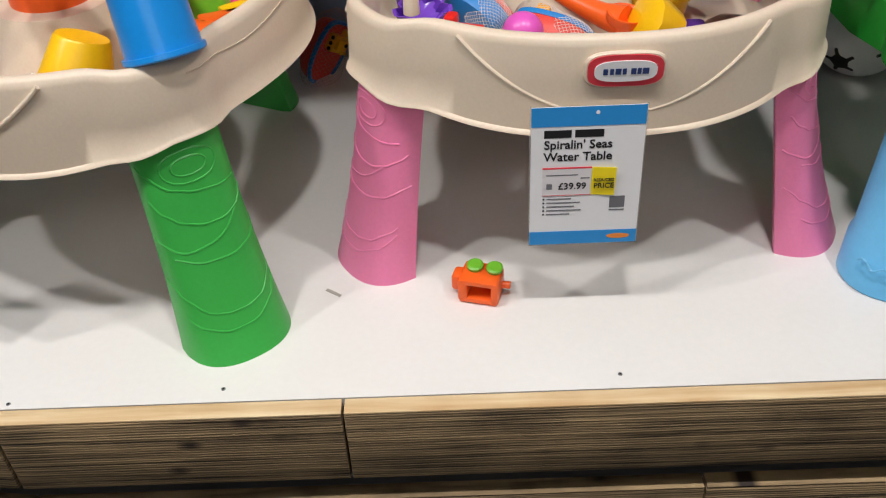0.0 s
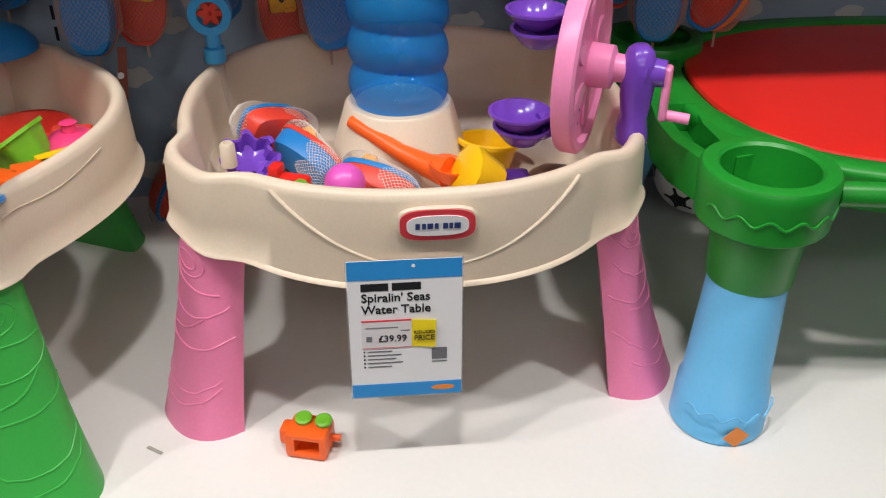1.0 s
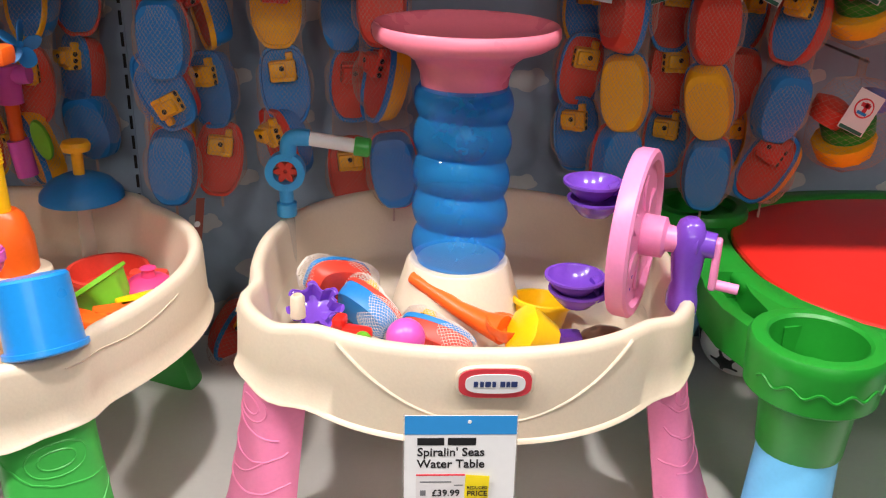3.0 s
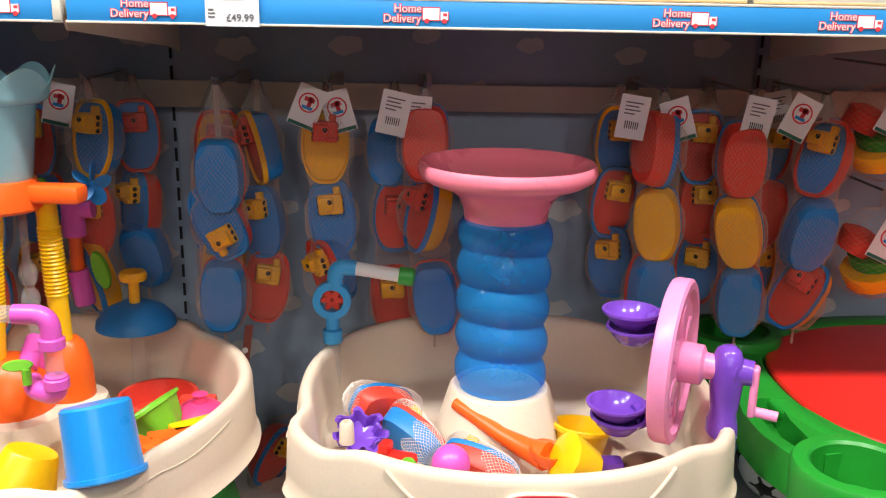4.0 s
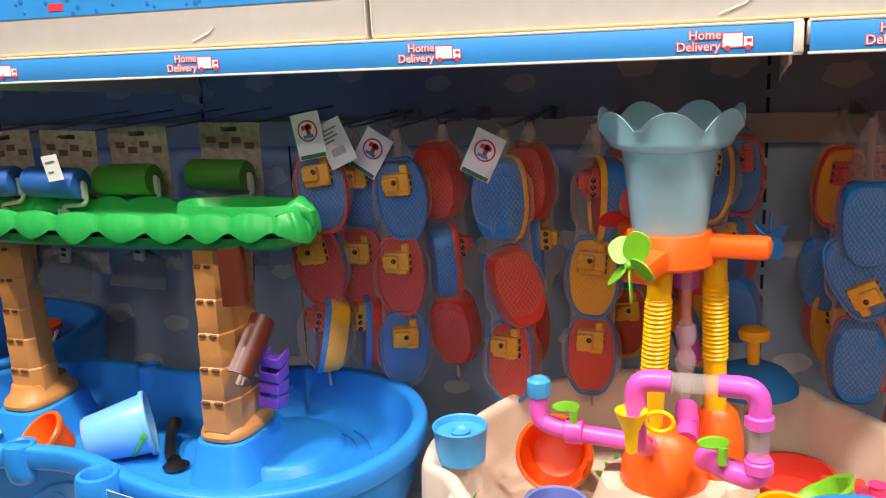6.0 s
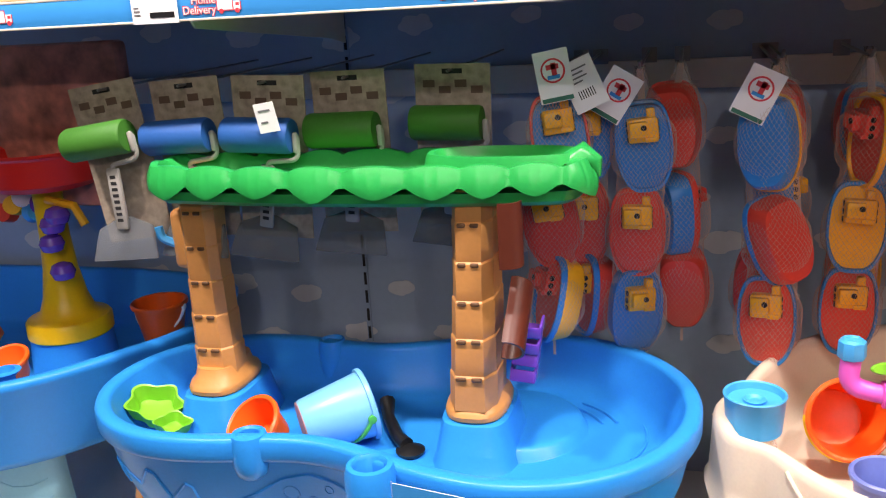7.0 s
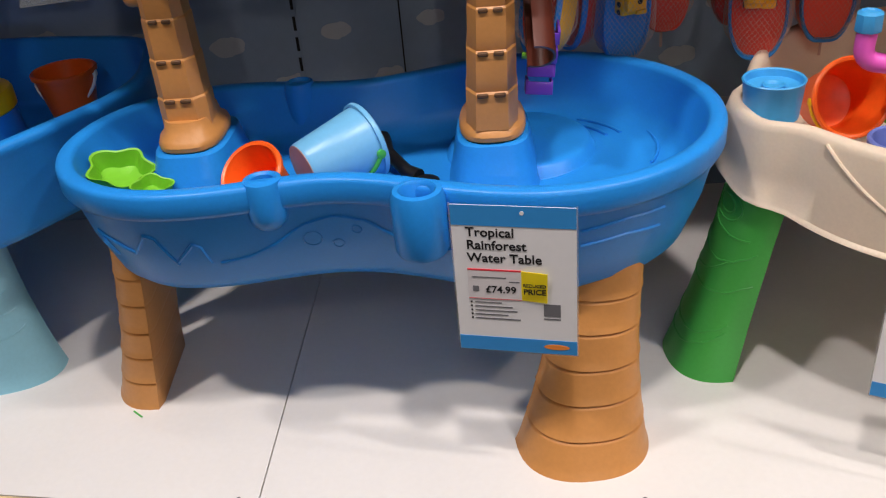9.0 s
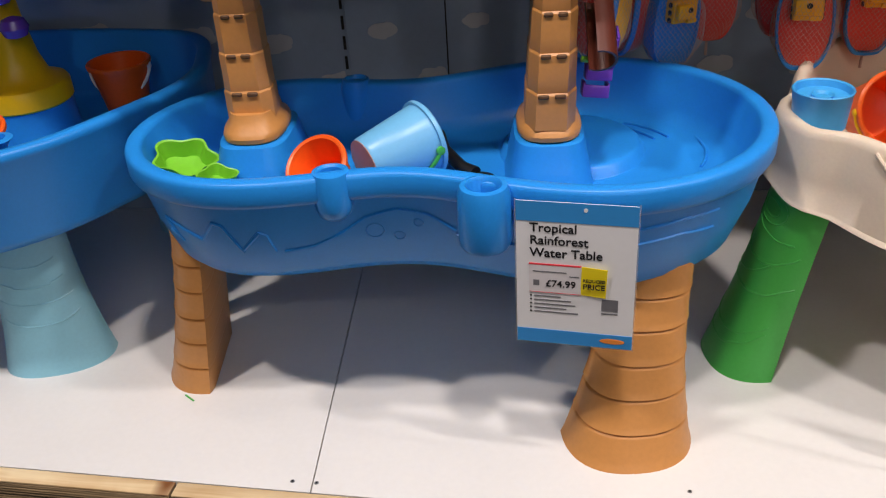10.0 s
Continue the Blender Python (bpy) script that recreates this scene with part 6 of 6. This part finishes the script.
# paint-roller sets on cards
def roller_set(x, y, material, colour, tilt):
    ob = thing("sand_roller_set", "%s sand roller and frosted scraper on a printed card" % colour, "toy set", (x, y, 0), 0, "roller sets")
    ob.matrix_basis = pose(x, y, 0.872, 0, tilt, 0)
    part("card", block(0.128, 0.002, 0.27, (0, 0.045, -0.045), 0.0), CARDBEIGE, ob, "printed beige backing card")
    part("card_print", merged(*[block(0.02, 0.0006, 0.012, (-0.04 + 0.027 * i, 0.0436, 0.058 - 0.01 * (i % 2)), 0) for i in range(4)]), surface("print_brown", "#5e4a3c", 0.5, 0.02, 60, 0.2), ob)
    part("card_print", block(0.034, 0.0006, 0.008, (0, 0.0436, 0.078), 0), DARK, ob)
    part("roller", moved(lathe([(0.016, -0.059), (0.026, -0.058), (0.0285, -0.053), (0.0285, 0.053), (0.026, 0.058), (0.016, 0.059)], 32), pose(0, 0, 0, 0, 90, 0)), material, ob)
    fr = part("frame", tube(bend([(0.058, 0, 0.0), (0.066, 0, 0.0), (0.066, 0, -0.038), (0.012, 0, -0.043), (0.012, 0, -0.062)], 0.014), 0.0042, 8), HANDLEGREY, ob, "grey-white roller frame")
    part("handle", moved(block(0.024, 0.009, 0.105, (0, 0, -0.05), 0.004), pose(0.012, 0, -0.05, 0, 6, 0)), HANDLEGREY, fr)
    for i in range(8):
        part("handle_slot", moved(block(0.011, 0.002, 0.0055, (0, -0.0042, -0.012 - 0.0105 * i), 0.0005, 1), pose(0.012, 0, -0.05, 0, 6, 0)), DARK, fr)
    part("bracket", block(0.010, 0.008, 0.034, (0.064, -0.003, -0.01), 0.004), HANDLEGREY, ob)
    blade = []
    for z, w, ya, yb in ((0.004, 0.012, -0.004, 0.004), (-0.004, 0.03, -0.0045, 0.004), (-0.012, 0.05, -0.006, 0.002), (-0.03, 0.055, -0.012, -0.006), (-0.062, 0.062, -0.022, -0.019), (-0.064, 0.061, -0.022, -0.0195)):
        blade.append([(-w, ya, z), (-w * 0.4, ya - 0.002, z), (w * 0.4, ya - 0.002, z), (w, ya, z), (w, yb, z), (-w, yb, z)])
    part("scraper", moved(loft(blade), pose(0.002, 0.01, -0.138, 0, 4, 0)), GREYP, ob, "frosted grey scraper blade")


for x, ry, mt, cl, tl in ((-1.449, 1.395, ROLLGREEN, "green", 1), (-1.608, 1.34, ROLLGREEN, "green", -1), (-1.735, 1.30, ROLLBLUE, "blue", 2), (-1.88, 1.30, ROLLBLUE, "blue", -3), (-2.01, 1.27, ROLLGREEN, "green", -8)):
    roller_set(x, ry, mt, cl, tl)
    h = thing("display_hook", "thin steel display hook on the back rail", "hook", (x, ry, 0.0), 0, "display hooks")
    part("prong", tube([(0, WALL_Y - 0.012 - ry, 0.952), (0, 0.02, 0.952)], 0.0024, 8), STEEL, h)
pt = thing("price_label", "small white price label hanging before a roller", "label", (-1.70, 1.255, 0.90), 0)
part("card", moved(block(0.034, 0.0008, 0.046, (0, 0, -0.023), 0), pose(0, 0, 0.028, 6, -8, 0)), PAPER, pt)
part("small_print", moved(merged(*[block(w, 0.0005, 0.003, (-0.011 + w / 2, -0.0008, z), 0) for w, z in ((0.02, -0.012), (0.012, -0.03))]), pose(0, 0, 0.028, 6, -8, 0)), INKGREY, pt)
# mixed bag further along the wall
cb = thing("sand_toy_set", "red printed pack of small sand toys", "toy set", (-2.36, 1.62, 0.78), 0)
part("pack", block(0.36, 0.05, 0.34, (0, 0, 0.07), 0.012), surface("printed_red_pack", "#c07a68", 0.35, 0.2, 26, 0.8), cb)
for q in range(6):
    part("piece", moved(lathe([(0.012, 0), (0.024, 0.005), (0.02, 0.03)], 14), pose(-0.13 + 0.017 * q, -0.03, -0.11 + 0.016 * (q % 3), 80, 0, 20 * q)), (BOATRED, BOATYELLOW, PAPER, CUPBLUE, PURPLE, ORANGE)[q], cb)
# pink and purple toy behind the spiral tower
pk = thing("toy_set", "pink and purple toys in a net on the wall", "toy set", (0.20, 1.76, 0.62), 0)
for q, (dx, dz, mt) in enumerate(((0, 0.12, HOTPINK), (0.03, 0.02, PURPLE), (-0.03, -0.03, MAGENTA), (0.02, -0.09, HOTPINK))):
    part("piece", moved(lathe([(0.015, 0), (0.04, 0.006), (0.035, 0.03), (0.012, 0.036)], 9), pose(dx, 0, dz, 90, 0, 10 * q)), mt, pk)
linked("net", net_mesh(0, 0.17, -0.15, [(0, 0.1), (0.01, 0.02), (0, -0.06)], 20, 0.06, 0.05), pk)
# pink pipes in a net behind the pipe tower
pp = thing("pipe_set", "pink and lime pipe pieces in a net", "toy set", (-0.66, 1.60, 0.62), 0)
part("piece", tube([(0.02, 0, 0.02), (0.02, 0, 0.09)], 0.022, 12), MAGENTA, pp)
part("piece", tube([(0.005, 0, 0.07), (0.06, 0, 0.075)], 0.018, 12), MAGENTA, pp)
part("piece", tube([(0.02, 0, -0.05), (0.02, 0, 0.02)], 0.013, 12), ORANGE, pp)
part("piece", tube([(0.03, 0, -0.12), (0.02, 0, -0.05)], 0.02, 12), MAGENTA, pp)
part("piece", moved(slab(oval(0.035, 0.013, 20), -0.006, 0.006, 0.003), pose(-0.03, 0, 0.1, 90, 80, 0)), LIME, pp)
part("piece", moved(slab(oval(0.04, 0.016, 20), -0.006, 0.006, 0.003), pose(0.065, 0, -0.05, 90, 75, 0)), LIME, pp)


# ---- hanging price signs ----
def price_sign(at, turn, lean, lines, price, brand_bar, bullets):
    ob = thing("price_sign", "laminated white price card with blue bands on the table", "sign", at, 0, "price signs")
    ob.matrix_basis = pose(*at, lean, 0, turn)
    W, H = 0.158, 0.222
    part("card", block(W, 0.0012, H, (0, 0, -H / 2), 0.0), PAPER, ob)
    part("sleeve_edge", merged(block(0.002, 0.0016, H + 0.004, (-W / 2 - 0.001, 0, -H / 2), 0), block(0.002, 0.0016, H + 0.004, (W / 2 + 0.001, 0, -H / 2), 0), block(W, 0.0016, 0.002, (0, 0, -H - 0.001), 0)), CLEAR, ob)
    part("band", block(W, 0.0006, 0.029, (0, -0.0009, -0.0145), 0), STRIPBLUE, ob, "blue printed band")
    part("band", block(W, 0.0006, 0.022, (0, -0.0009, -H + 0.011), 0), STRIPBLUE, ob, "blue printed band")
    part("hole", moved(lathe([(0.0028, 0), (0.0028, 0.0006)], 14), pose(0.012, -0.0012, -0.009, 90, 0, 0)), PAPER, ob)
    z = -0.0445
    if brand_bar:
        part("title_bar", merged(*[block(w, 0.0005, 0.0115, (x + w / 2, -0.0009, z + 0.004), 0) for x, w in ((-0.061, 0.038), (-0.018, 0.04))]), INK, ob)
        z -= 0.0188
    for ln in lines:
        lettering(ln, 0.0186, INK, ob, Matrix.Translation((-0.061, -0.001, z)) @ UPRIGHT, bold=0.00028)
        z -= 0.0188
    tz = -0.117
    part("ticket", block(0.07, 0.0008, 0.044, (-0.027, -0.0011, tz + 0.001), 0), surface("ticket_paper", "#dcd8dc", 0.3, 0.02, 60, 0.03), ob)
    part("ticket_edge", merged(block(0.07, 0.001, 0.0022, (-0.027, -0.0012, tz + 0.023), 0), block(0.07, 0.001, 0.0007, (-0.027, -0.0012, tz - 0.021), 0)), PRINTRED, ob)
    if price:
        lettering(price, 0.0148, INK, ob, Matrix.Translation((-0.0395, -0.0018, tz - 0.011)) @ UPRIGHT, bold=0.0002)
    else:
        part("price_bars", block(0.04, 0.0004, 0.009, (-0.012, -0.0017, tz - 0.0065), 0), INK, ob)
    part("small_print", merged(block(0.045, 0.0004, 0.0016, (-0.034, -0.0017, tz + 0.012), 0), block(0.013, 0.0004, 0.0016, (-0.001, -0.0017, tz + 0.0065), 0), block(0.008, 0.0004, 0.0085, (-0.052, -0.0017, tz - 0.006), 0)), INKGREY, ob)
    part("flash", moved(block(0.034, 0.0008, 0.046, (0, 0, 0), 0), pose(0.025, -0.003, tz + 0.001, 3, 2, -4)), PRINTYELLOW, ob, "yellow reduced-price flash")
    lettering("REDUCED", 0.0066, INK, ob, Matrix.Translation((0.0255, -0.005, tz + 0.002)) @ UPRIGHT, bold=0.0001, align="CENTER")
    lettering("PRICE", 0.0114, INK, ob, Matrix.Translation((0.0255, -0.005, tz - 0.009)) @ UPRIGHT, bold=0.0002, align="CENTER")
    part("bullet_print", merged(*[block(w, 0.0005, 0.0019, (-0.055 + w / 2, -0.0009, -0.1445 - 0.0064 * i), 0) for i, w in enumerate(bullets)]), INKGREY, ob)
    part("bullet_print", merged(*[block(0.0025, 0.0005, 0.0025, (-0.0595, -0.0009, -0.1445 - 0.0064 * i), 0) for i in range(len(bullets))]), INK, ob)
    part("panel_print", merged(block(0.022, 0.0005, 0.019, (0.047, -0.0009, -0.152), 0), block(0.022, 0.0005, 0.002, (0.047, -0.0009, -0.1655), 0)), INKGREY, ob)
    part("shop_mark", moved(slab(oval(0.017, 0.0042, 24), 0, 0.0006), pose(0.052, -0.0011, -H + 0.0115, 90, 0, 0)), PRINTORANGE, ob)


price_sign((0.164, 0.993, 0.357), 0, -5, ("Spiralin' Seas", "Water Table"), "£39.99", True, (0.035, 0.048, 0.04, 0.05, 0.034))
price_sign((-1.368, 0.984, 0.452), -11, 0, ("Tropical", "Rainforest", "Water Table"), "£74.99", False, (0.036, 0.05, 0.056, 0.044, 0.06))
price_sign((-0.815, 0.962, 0.352), -26, -4, (), "", True, (0.04, 0.05, 0.056, 0.044, 0.05))
